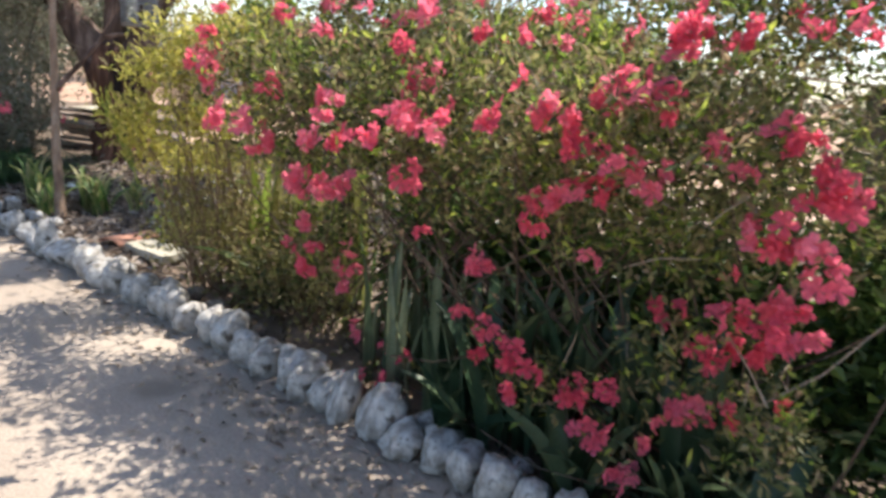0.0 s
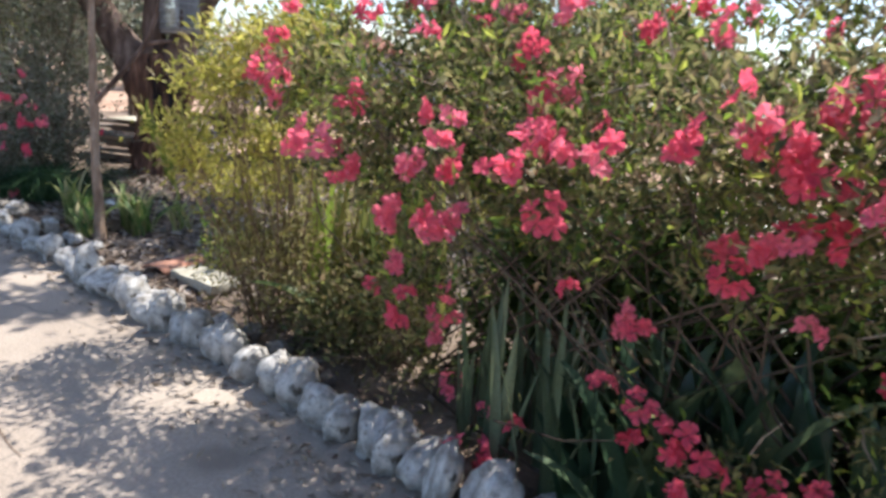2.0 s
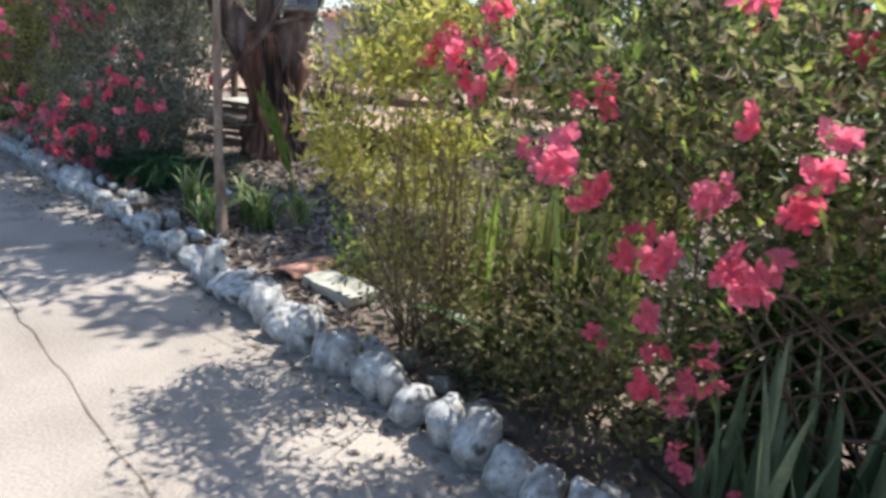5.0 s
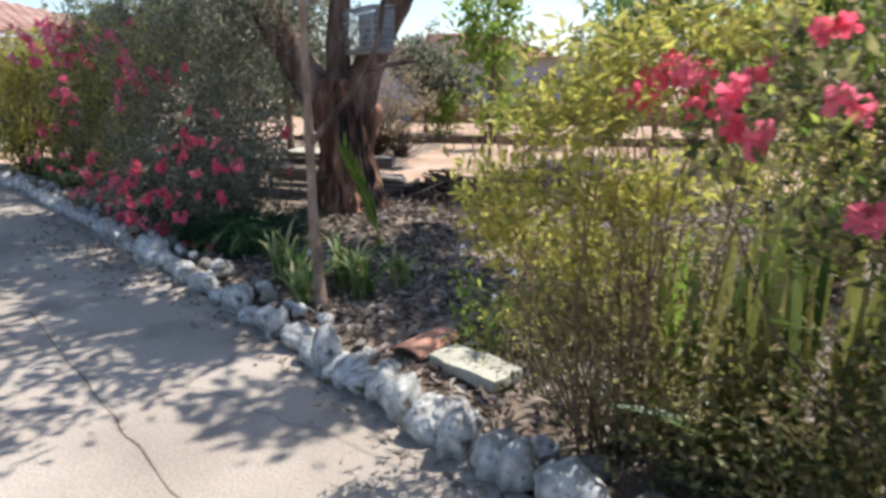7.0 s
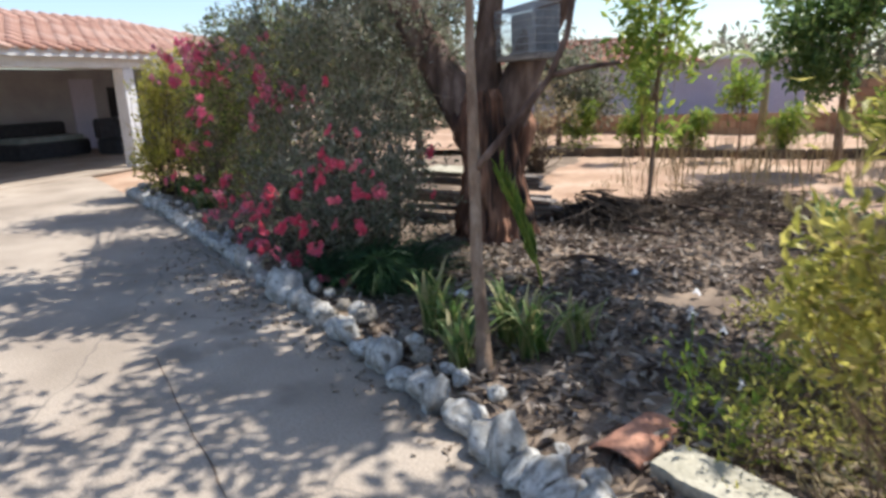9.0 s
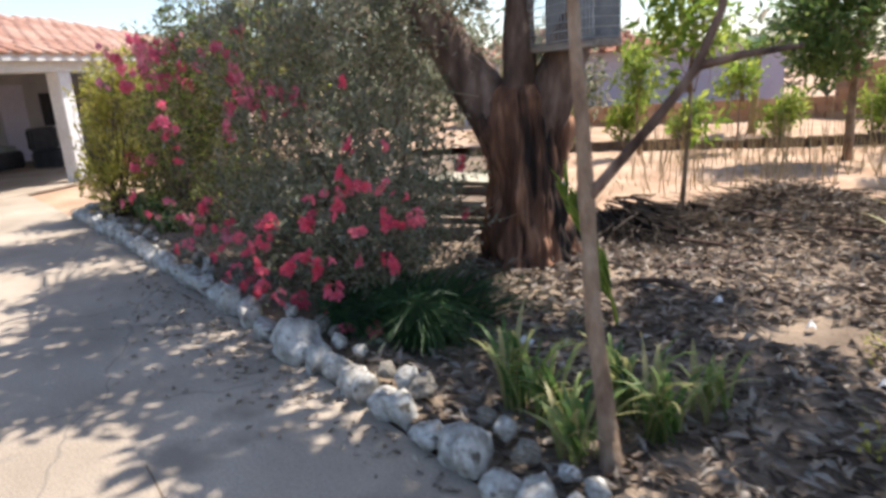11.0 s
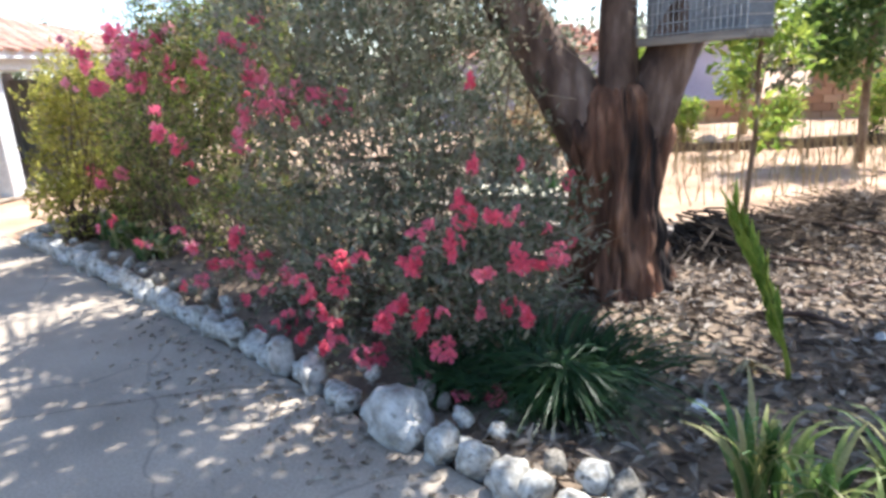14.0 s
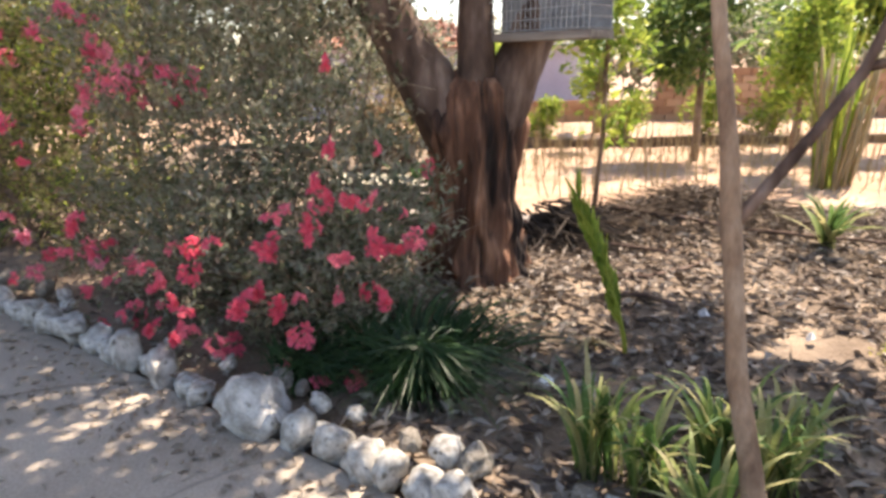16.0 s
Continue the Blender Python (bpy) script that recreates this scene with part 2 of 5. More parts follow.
def tube(verts, faces, path, radii, seg=8, rough=0.0, freq=4.0):
    """Adds a closed, tapering tube along path to verts and faces."""
    path = [Vector(p) for p in path]
    start = len(verts)
    ref = Vector((0.3, 0.9, 0.1)).normalized()
    for i, p in enumerate(path):
        d = (path[min(i + 1, len(path) - 1)] - path[max(i - 1, 0)]).normalized()
        a = d.cross(ref).normalized()
        b = d.cross(a)
        for k in range(seg):
            an = 2 * math.pi * k / seg
            o = a * math.cos(an) + b * math.sin(an)
            r = radii[i]
            if rough:
                q = p + o * r
                r *= 1 + rough * (noise.noise(Vector((q.x * freq, q.y * freq, q.z * freq * 0.35))) + 0.5 * noise.noise(Vector((q.x, q.y, q.z * 0.3)) * freq * 3))
            verts.append(p + o * r)
    for i in range(len(path) - 1):
        for k in range(seg):
            a0, a1 = start + i * seg + k, start + i * seg + (k + 1) % seg
            faces.append((a0, a1, a1 + seg, a0 + seg))
    faces.append(tuple(start + k for k in range(seg))[::-1])
    faces.append(tuple(start + (len(path) - 1) * seg + k for k in range(seg)))


def curve_pts(a, b, bend, n=6):
    """A wavering line from a to b."""
    a, b = Vector(a), Vector(b)
    s = Vector(rng.normal(0, bend, 3))
    out = []
    for i in range(n + 1):
        t = i / n
        out.append(a.lerp(b, t) + s * math.sin(math.pi * t) + Vector(rng.normal(0, bend * 0.15, 3)) * (0 < i < n))
    return out


def leaf_mesh(name, P, D, length, width, material, fold=0.25):
    """One mesh of many small folded leaves, at P, pointing along D."""
    P, D = np.asarray(P, float), np.asarray(D, float)
    N = len(P)
    D /= np.linalg.norm(D, axis=1)[:, None] + 1e-9
    U = rng.normal(0, 1, (N, 3)) + [0, 0, 0.7]
    S = np.cross(D, U)
    S /= np.linalg.norm(S, axis=1)[:, None] + 1e-9
    Nn = np.cross(S, D)
    L = (length * rng.uniform(0.6, 1.35, N))[:, None]
    W = (width * rng.uniform(0.7, 1.25, N))[:, None]
    mid = P + D * L * 0.5 + Nn * W * fold
    V = np.stack([P, mid + S * W * 0.5, P + D * L - Nn * L * 0.08, mid - S * W * 0.5, P + D * L * 0.5], 1).reshape(-1, 3)
    F = []
    for i in range(N):
        o = 5 * i
        F += [(o, o + 1, o + 4), (o + 1, o + 2, o + 4), (o + 4, o + 2, o + 3), (o, o + 4, o + 3)]
    return mesh_from(name, V.tolist(), F, material)


def clump_points(blobs, clumps, per, spread, shell=0.45):
    """Leaf places in small clumps inside ellipsoids (x, y, z, rx, ry, rz), denser near their skins; also the clumps' centres."""
    w = np.array([b[3] * b[4] * b[5] for b in blobs]) ** 0.75
    which = rng.choice(len(blobs), clumps, p=w / w.sum())
    B = np.array(blobs, float)[which]
    d = rng.normal(0, 1, (clumps, 3))
    d /= np.linalg.norm(d, axis=1)[:, None]
    r = rng.uniform(0, 1, clumps) ** shell
    lump = np.array([1 + 0.35 * noise.noise(Vector(v) * 2.3 + Vector(b[:3])) for v, b in zip(d, B)])
    C = B[:, :3] + d * (r * lump)[:, None] * B[:, 3:]
    C[:, 2] = np.maximum(C[:, 2], 0.06)
    out = d * 0.7 + [0, 0, 0.35]
    P = np.repeat(C, per, 0) + rng.normal(0, spread, (clumps * per, 3))
    D = np.repeat(out, per, 0) + rng.normal(0, 0.9, (clumps * per, 3))
    P[:, 2] = np.maximum(P[:, 2], 0.03)
    return P, D, C


def stem_mesh(name, roots, tips, r0, material, bend=0.1, seg=5):
    V, F = [], []
    for tip in tips:
        root = roots[int(rng.integers(len(roots)))]
        root = Vector(root) + Vector((*rng.normal(0, 0.05, 2), 0))
        tube(V, F, curve_pts(root, tip, bend, 5), [r0 * (1 - 0.16 * i) for i in range(6)], seg)
    return mesh_from(name, V, F, material, True)


def twigs_between(name, pairs, r0, material, bend=0.1):
    """Thin branches, each from its own start to its own tip."""
    V, F = [], []
    for q in pairs:
        tube(V, F, curve_pts(q[:3], q[3:], bend, 5), [r0 * (1 - 0.16 * i) for i in range(6)], 5)
    return mesh_from(name, V, F, material, True)


def blade_mesh(name, n, height, spread, width, material, base_r=0.1, droop=0.5, segs=6, stiff=False):
    """A tuft of strap leaves that rise and arch over, about the origin."""
    V, F = [], []
    for _ in range(n):
        an = rng.uniform(0, 2 * math.pi)
        rr = base_r * math.sqrt(rng.uniform())
        p = Vector((rr * math.cos(an * 1.7), rr * math.sin(an * 1.7), -0.02))
        h = height * rng.uniform(0.55, 1.1)
        out = spread * rng.uniform(0.2, 1.0)
        side = Vector((-math.sin(an), math.cos(an), 0))
        tw = rng.uniform(-0.7, 0.7)
        start = len(V)
        for i in range(segs + 1):
            t = i / segs
            q = p + Vector((math.cos(an), math.sin(an), 0)) * out * t ** 1.6 + Vector((0, 0, h * (t - droop * t ** 2.6)))
            w = width * (0.75 + 0.5 * t if t < 0.5 else 2.0 * (1 - t)) * 0.5 if not stiff else width * 0.5 * (0.7 + t if t < 0.4 else 1.1 * (1 - (t - 0.4) / 0.6) ** 0.7)
            s = (side * math.cos(tw * t) + Vector((0, 0, 1)) * math.sin(tw * t)) * max(w, 0.001)
            nrm = Vector((math.cos(an), math.sin(an), -0.3)) * w * 0.35
            V += [q - s, q + nrm, q + s]
        for i in range(segs):
            o = start + 3 * i
            F += [(o, o + 1, o + 4, o + 3), (o + 1, o + 2, o + 5, o + 4)]
    return mesh_from(name, V, F, material, True)


def blossom_mesh(name, flowers, radius, material):
    """A truss of open five-petalled flowers, each petal a cupped, wavy tongue."""
    V, F = [], []
    for k in range(flowers):
        c = Vector(rng.normal(0, radius * (0.75 if flowers > 1 else 0.0), 3))
        ax = (c * 0.6 + Vector(rng.normal(0, 0.5, 3)) + Vector((-0.35, -0.75, 0.25))).normalized()
        a = ax.orthogonal().normalized()
        b = ax.cross(a)
        r = radius * rng.uniform(0.8, 1.15)
        for p in range(5):
            an = 2 * math.pi * p / 5 + rng.uniform(-0.15, 0.15)
            d = a * math.cos(an) + b * math.sin(an)
            s = ax.cross(d)
            o = len(V)
            rim = ax * r * rng.uniform(0.05, 0.45)
            wide = rng.uniform(0.36, 0.46)
            V += [c - ax * r * 0.4, c + d * r * 0.5 - s * r * wide * 0.8 + ax * r * 0.10, c + d * r * 0.5 - ax * r * 0.06, c + d * r * 0.5 + s * r * wide * 0.8 + ax * r * 0.10,
                  c + d * r * 0.88 - s * r * wide + rim, c + d * r * rng.uniform(1.0, 1.18) + rim * rng.uniform(0.1, 0.6), c + d * r * 0.88 + s * r * wide + rim * 0.7]
            F += [(o, o + 1, o + 2), (o, o + 2, o + 3), (o + 1, o + 4, o + 5, o + 2), (o + 2, o + 5, o + 6, o + 3)]
        for p in range(4):
            d = (ax + a * rng.normal(0, 0.2) + b * rng.normal(0, 0.2)).normalized()
            o = len(V)
            V += [c - a * 0.0015, c + a * 0.0015, c + d * r * 0.9]
            F.append((o, o + 1, o + 2))
    return mesh_from(name, V, F, material)


def kerb_y(x):
    """The foot of the stone edging, on the driveway's side."""
    return 2.418 - 0.792 * x - 0.00667 * x * x


def kerb_n(x):
    """The way from the edging into the bed."""
    s = -0.792 - 0.01334 * x
    return Vector((-s, 1, 0)).normalized()


def bed_z(x, y):
    """The bed's uneven surface."""
    z = 0.05 + 0.035 * noise.noise(Vector((x * 1.3, y * 1.3, 0))) + 0.018 * noise.noise(Vector((x * 5, y * 5, 3)))
    z += 0.34 * math.exp(-((x + 1.7) ** 2 / 0.9 + (y - 9.55) ** 2 / 0.35))
    z += 0.10 * math.exp(-((x + 3.84) ** 2 + (y - 8.15) ** 2) / 0.5)
    return z


# ---- ground, driveway, bed ----
tagged(put("ground", mesh_from("ground", [(-400, -400, -0.06), (400, -400, -0.06), (400, 600, -0.06), (-400, 600, -0.06)], [(0, 1, 2, 3)], M_CLAY)), "dry bare clay ground reaching to the horizon", "ground", kind="structure")

V, F = [], []
xs = [4.5 - 0.25 * i for i in range(74)]
for x in xs:
    y = kerb_y(x)
    n = kerb_n(x)
    V += [(x, y + 0.04, 0.0), (x - 9.0 * n.x, y - 9.0 * n.y, 0.0), (x, y + 0.04, -0.1), (x - 9.0 * n.x, y - 9.0 * n.y, -0.1)]
for i in range(len(xs) - 1):
    o = 4 * i
    F += [(o, o + 4, o + 5, o + 1), (o, o + 2, o + 6, o + 4), (o + 1, o + 5, o + 7, o + 3)]
tagged(put("road", mesh_from("driveway", V, F, M_CONCRETE)), "worn pale grey concrete driveway with fine cracks", "driveway", kind="structure")

V, F = [], []
cols, rows = 150, 110
for j in range(rows + 1):
    t = j / rows
    for i in range(cols + 1):
        x = 5.0 - 16.0 * i / cols
        y = kerb_y(x) + 0.09 + (15.6 - kerb_y(x)) * t ** 1.3
        V.append((x, y, bed_z(x, y)))
for j in range(rows):
    for i in range(cols):
        o = j * (cols + 1) + i
        F.append((o, o + cols + 1, o + cols + 2, o + 1))
bedme = mesh_from("garden_bed", V, F, M_EARTH, True)
bedme.materials.append(M_CLAY)
for p in bedme.polygons:
    c = p.center
    p.material_index = 1 if c.y > 10.4 + 0.5 * noise.noise(Vector((c.x, c.y, 0))) and c.x > -4.2 + 0.6 * noise.noise(Vector((c.y, c.x, 1))) else 0
tagged(put("garden_bed", bedme), "uneven brown garden soil covered with dry leaves", "soil", kind="structure")

# a long crack beside the edging, and a short one across the slab
V, F = [], []
for line, w in (([(-5.2, 5.14), (-4.05, 4.28), (-3.65, 3.98), (-3.26, 3.70), (-2.64, 3.21), (-1.9, 2.62)], 0.006), ([(-7.6, 6.2), (-6.85, 6.5), (-6.46, 6.66), (-6.14, 6.78), (-5.7, 6.79)], 0.010)):
    pts = [Vector((*a, 0)).lerp(Vector((*b, 0)), k / 9) for a, b in zip(line[:-1], line[1:]) for k in range(9)]
    o = len(V)
    for i, p in enumerate(pts):
        j = Vector((noise.noise(p * 4), noise.noise(p * 4 + Vector((9, 9, 9))), 0)) * 0.035
        hw = w * (0.45 + 0.8 * abs(noise.noise(p * 11)))
        V += [p + j + Vector((-hw * 0.6, -hw, 0.003)), p + j + Vector((hw * 0.6, hw, 0.003))]
        if i:
            k = o + 2 * i
            F.append((k - 2, k - 1, k + 1, k))
tagged(put("driveway_cracks", mesh_from("driveway_cracks", V, F, M_EARTH)), "dirt-filled cracks running through the driveway", "crack", kind="structure")

# raised ground behind the bed, with a dark timber edge
V, F = [], []
for j in range(13):
    for i in range(41):
        x, y = -9 + 0.6 * i, 15.72 + 0.35 * j
        V.append((x, y, 0.17 + 0.06 * noise.noise(Vector((x, y, 5)))))
for j in range(12):
    for i in range(40):
        o = j * 41 + i
        F.append((o, o + 1, o + 42, o + 41))
tagged(put("terrace", mesh_from("terrace", V, F, M_CLAY, True)), "raised strip of dry clay soil", "ground", kind="structure")
edge = thing("terrace_edge", (0, 0, 0), "dark weathered timber edging of the raised soil", "edging", kind="structure")
for i in range(12):
    x = -6.2 + 1.0 * i
    box("timber", x, 15.55 + 0.02 * (i % 3), -0.03, x + 0.97, 15.73 + 0.02 * (i % 2), 0.19 + 0.015 * (i % 4), M_BLOCK, edge, 0.02)

# ---- big tree ----
tree = thing("old_tree", (-3.96, 8.2, 0.08), "old tree with a thick reddish-brown stringy trunk and grey limbs", "tree")
V, F = [], []
zs = [-0.12, 0.0, 0.12, 0.3, 0.5, 0.7, 0.9, 1.05, 1.2, 1.32, 1.42, 1.5]
rs = [0.48, 0.42, 0.36, 0.33, 0.315, 0.305, 0.30, 0.305, 0.31, 0.305, 0.25, 0.12]
fine_z = [-0.12 + 1.62 * i / 60 for i in range(61)]
tube(V, F, [(0.03 * math.sin(z * 2.2) + (0.015 - 0.02 * z), 0.02 * math.sin(z * 3), z) for z in fine_z], [float(np.interp(z, zs, rs)) for z in fine_z], 160, 0.30, 6.5)
for i, v in enumerate(V):  # stringy plates between deep, wandering fissures
    an = 2 * math.pi * (i % 160) / 160
    q = Vector((math.cos(an) * 2.6, math.sin(an) * 2.6, v.z * 0.55))
    ridge = 1 - abs(noise.noise(q * 2.1)) * 2.2
    fiss = max(0.0, ridge - 0.55) * 0.085 + 0.012 * noise.noise(Vector((math.cos(an) * 14, math.sin(an) * 14, v.z * 2.2)))
    V[i] = Vector((v.x * (1 - fiss / 0.28), v.y * (1 - fiss / 0.28), v.z))
put("trunk", mesh_from("trunk", V, F, M_BARK, True), tree, None, "reddish-brown fissured bark with dark streaks")


def limb(path, r0, r1, seg=16):
    v, f = [], []
    pts = []
    for a, b in zip(path[:-1], path[1:]):
        for i in range(5):
            pts.append(Vector(a).lerp(Vector(b), i / 5))
    pts.append(Vector(path[-1]))
    k = len(pts) - 1
    tube(v, f, pts, [r0 + (r1 - r0) * (i / k) for i in range(k + 1)], seg, 0.16, 6.0)
    return put("limb", mesh_from("limb", v, f, M_LIMB, True), tree, None, "grey-barked limb")


limb([(-0.06, 0.0, 0.95), (-0.33, -0.08, 1.46), (-0.66, -0.12, 1.95), (-0.95, -0.2, 2.7), (-1.5, -0.5, 3.7), (-2.1, -0.9, 4.5)], 0.23, 0.05)
limb([(0.0, -0.12, 1.0), (0.02, -0.10, 1.6), (0.02, -0.05, 2.0), (0.1, 0.0, 2.9), (0.0, -0.2, 4.0), (0.3, -0.3, 5.0)], 0.15, 0.05)
limb([(0.08, 0.0, 0.95), (0.28, -0.05, 1.46), (0.55, -0.08, 2.0), (0.95, -0.1, 2.7), (1.5, 0.1, 3.6), (2.6, 0.3, 4.3), (4.0, 0.4, 4.8)], 0.20, 0.04)
# Out-of-view limb added under the shade-casting leaf blobs.
limb([(0.9, -0.1, 2.65), (1.5, -0.7, 3.5), (2.1, -1.2, 4.1), (3.1, -1.9, 4.45)], 0.09, 0.03, 10)
# Crown mostly out of view; blobs placed to cast shade on driveway and bed.
shade_crown_blobs = [(1.4, -1.3, 4.4, 0.6, 0.5, 0.4), (2.1, -1.45, 4.5, 0.5, 0.45, 0.4), (0.9, -0.9, 4.6, 0.35, 0.35, 0.3), (-0.45, -0.6, 4.5, 0.75, 0.7, 0.5), (-0.8, 0.4, 4.5, 0.6, 0.6, 0.5), (-1.5, 0.9, 4.6, 0.7, 0.6, 0.4), (-1.7, -0.8, 4.6, 0.7, 0.6, 0.5),
               (-3.2, 2.1, 4.9, 0.9, 0.8, 0.5), (-2.8, -1.5, 4.6, 0.9, 0.8, 0.6)]
shade_crown_blobs += [(0.5, -0.6, 4.4, 0.5, 0.45, 0.3), (3.2, 0.9, 4.7, 0.5, 0.5, 0.3), (3.65, -1.1, 4.5, 0.6, 0.5, 0.3), (4.3, -0.6, 4.6, 0.5, 0.45, 0.3), (1.05, 0.1, 4.5, 0.55, 0.5, 0.35), (3.1, -2.15, 4.5, 0.4, 0.35, 0.25), (3.3, -0.2, 4.6, 0.75, 0.6, 0.4), (2.2, 0.1, 4.6, 0.6, 0.6, 0.4), (1.4, 0.7, 4.8, 0.6, 0.5, 0.4)]
P, D, C = clump_points(shade_crown_blobs, 1800, 10, 0.11, 0.6)
put("crown", leaf_mesh("crown", P, D, 0.15, 0.075, M_LEAF_DARK), tree)
tips = [min(((0.0, -0.2, 4.0), (1.5, 0.1, 3.6), (-1.5, -0.5, 3.7), (1.9, -1.2, 4.1), (2.6, 0.3, 4.3)), key=lambda r: (Vector(r) - Vector(c)).length) + tuple(c) for c in C[rng.choice(len(C), 60)]]
tagged(put("twig", twigs_between("twig", tips, 0.02, M_TWIG, 0.12), tree), kind="stuff")

# ---- azaleas ----
TRUSS = [blossom_mesh("truss", k, r, M_PETAL) for k, r in ((3, 0.036), (4, 0.038), (2, 0.042), (6, 0.036), (5, 0.036))]
TRUSS_M = [blossom_mesh("truss", k, r, M_PETAL_M) for k, r in ((4, 0.038), (6, 0.038), (8, 0.036))]


def azalea(name, at, blobs, clumps, per, leaf, material, label, flowers, trusses, roots, stems=90, size=1.08, shift=(0.11, 0.15), flower_stems=0.35, fresh=M_LEAF_LIME):
    """An azalea: bare stems, small leaves in tufts, and trusses of blossom. Blobs, flowers and roots are in world metres."""
    base = Vector(at)
    bush = thing(name, at, label, "shrub")
    loc = [(b[0] - at[0] + shift[0], b[1] - at[1] + shift[1], b[2] - at[2], *b[3:]) for b in blobs]
    P, D, C = clump_points(loc, clumps, per, 0.04)
    fl = np.array([Vector(f) - base for f in flowers])
    near = np.repeat(fl + [0.02, 0.05, -0.03], 9, 0)  # leaves round each truss
    P = np.r_[P, near + rng.normal(0, 0.045, near.shape)]
    D = np.r_[D, rng.normal(0, 1, near.shape)]
    tip = rng.uniform(size=len(P)) < 0.16
    put("foliage", leaf_mesh("foliage", P[~tip], D[~tip], leaf, leaf * 0.40, material), bush)
    put("young_foliage", leaf_mesh("young_foliage", P[tip] + rng.normal(0, 0.03, (int(tip.sum()), 3)), D[tip] + [0, 0, 0.5], leaf * 1.15, leaf * 0.36, fresh), bush, None, "lighter young leaves")
    rl = [Vector(r) - base for r in roots]
    tips = C[rng.choice(len(C), stems)]
    put("branchwork", stem_mesh("branchwork", rl, np.r_[tips, fl[rng.uniform(size=len(fl)) < flower_stems]], 0.008, M_TWIG, 0.12), bush, None, "thin brown woody stems")
    V, F = [], []
    for c in C[rng.choice(len(C), stems * 4)]:  # bare side twigs
        d = Vector(rng.normal(0, 0.14, 3) + [0, -0.02, 0.05])
        tube(V, F, [c, Vector(c) + d * 0.5 + Vector(rng.normal(0, 0.015, 3)), Vector(c) + d], [0.0035, 0.003, 0.0015], 4)
    tagged(put("twig_tangle", mesh_from("twig_tangle", V, F, M_TWIG_PALE), bush, None, "pale bare twigs"), kind="stuff")
    for i, f in enumerate(fl):
        me = trusses[i % len(trusses)]
        put("blossom", me, bush, pose(*f, rng.uniform(-30, 30), rng.uniform(-30, 30), rng.uniform(-60, 60)) @ Matrix.Scale(size * rng.uniform(0.75, 1.2), 4))
    return bush


def along(x, d, z, rx, ry, rz):
    """An ellipsoid set d metres behind the edging's foot."""
    n = kerb_n(x)
    return (x + n.x * d, kerb_y(x) + n.y * d, z, rx, ry, rz)


A_HIGH = [(-1.22, 3.51, 1.5), (-0.03, 2.14, 1.42), (0.25, 1.96, 1.58), (0.66, 1.95, 1.56), (0.7, 2.06, 1.78), (0.49, 2.14, 1.55), (-0.17, 2.92, 1.66), (-0.3, 2.55, 1.77),
          (-0.07, 2.51, 1.8), (0.12, 2.35, 1.74), (0.24, 2.24, 1.74), (-0.08, 2.6, 1.6), (0.6, 2.06, 1.77), (0.75, 2.01, 1.79), (0.86, 1.96, 1.79), (1.03, 1.82, 1.79),
          (1.08, 1.78, 1.85), (1.13, 1.75, 1.78), (-0.77, 3.0, 1.45), (-0.48, 2.63, 1.46), (-0.37, 2.43, 1.45), (-0.16, 2.38, 1.45), (0.05, 2.37, 1.46), (0.17, 2.07, 1.46),
          (0.32, 2.06, 1.49), (0.4, 2.07, 1.49), (0.81, 1.9, 1.45), (0.98, 1.84, 1.5), (1.01, 1.82, 1.49), (1.08, 1.77, 1.44), (-0.11, 2.22, 1.42), (0.57, 2.06, 1.65)]
A_HIGH_B = [(0.72, 2.01, 1.69), (-1.14, 3.36, 1.56), (-1.19, 3.32, 1.45), (-1.07, 3.21, 1.77), (-0.77, 3.18, 1.81), (-0.45, 2.71, 1.68), (-1.34, 3.77, 1.52), (-1.15, 3.27, 1.43),
            (-1.03, 3.05, 1.53), (-1.25, 3.6, 1.58), (-1.22, 3.68, 1.46)]
A_MID = [(-0.87, 2.92, 1.28), (-0.63, 3.06, 0.98), (-0.43, 2.58, 1.07), (-0.13, 2.35, 1.23), (-0.26, 2.2, 1.34), (0.2, 2.4, 0.9), (0.39, 2.09, 1.23), (0.58, 2.08, 1.05),
         (0.62, 1.91, 1.38), (-0.18, 2.23, 1.41), (-0.37, 2.49, 1.31), (-0.52, 2.62, 1.29), (0.52, 2.04, 1.4), (0.56, 1.98, 1.38), (0.47, 2.06, 1.26), (0.53, 2.04, 1.26),
         (0.34, 2.17, 1.2), (0.93, 1.85, 1.41), (1.12, 1.74, 1.38), (1.07, 1.78, 1.33), (0.99, 1.81, 1.23), (1.04, 1.78, 1.2), (1.08, 1.76, 1.22), (0.81, 2.07, 0.9),
         (0.94, 1.89, 0.9), (0.99, 1.88, 0.96), (1.07, 1.84, 1.0), (1.13, 1.8, 1.0), (1.09, 1.81, 0.92), (1.15, 1.77, 0.9), (-0.38, 2.63, 1.1), (-0.76, 2.89, 1.22)]
A_MID_B = [(-0.03, 2.3, 1.04), (-0.96, 3.1, 1.3), (-0.85, 3.23, 1.23), (-0.87, 2.6, 1.34), (-0.6, 2.7, 1.1)]
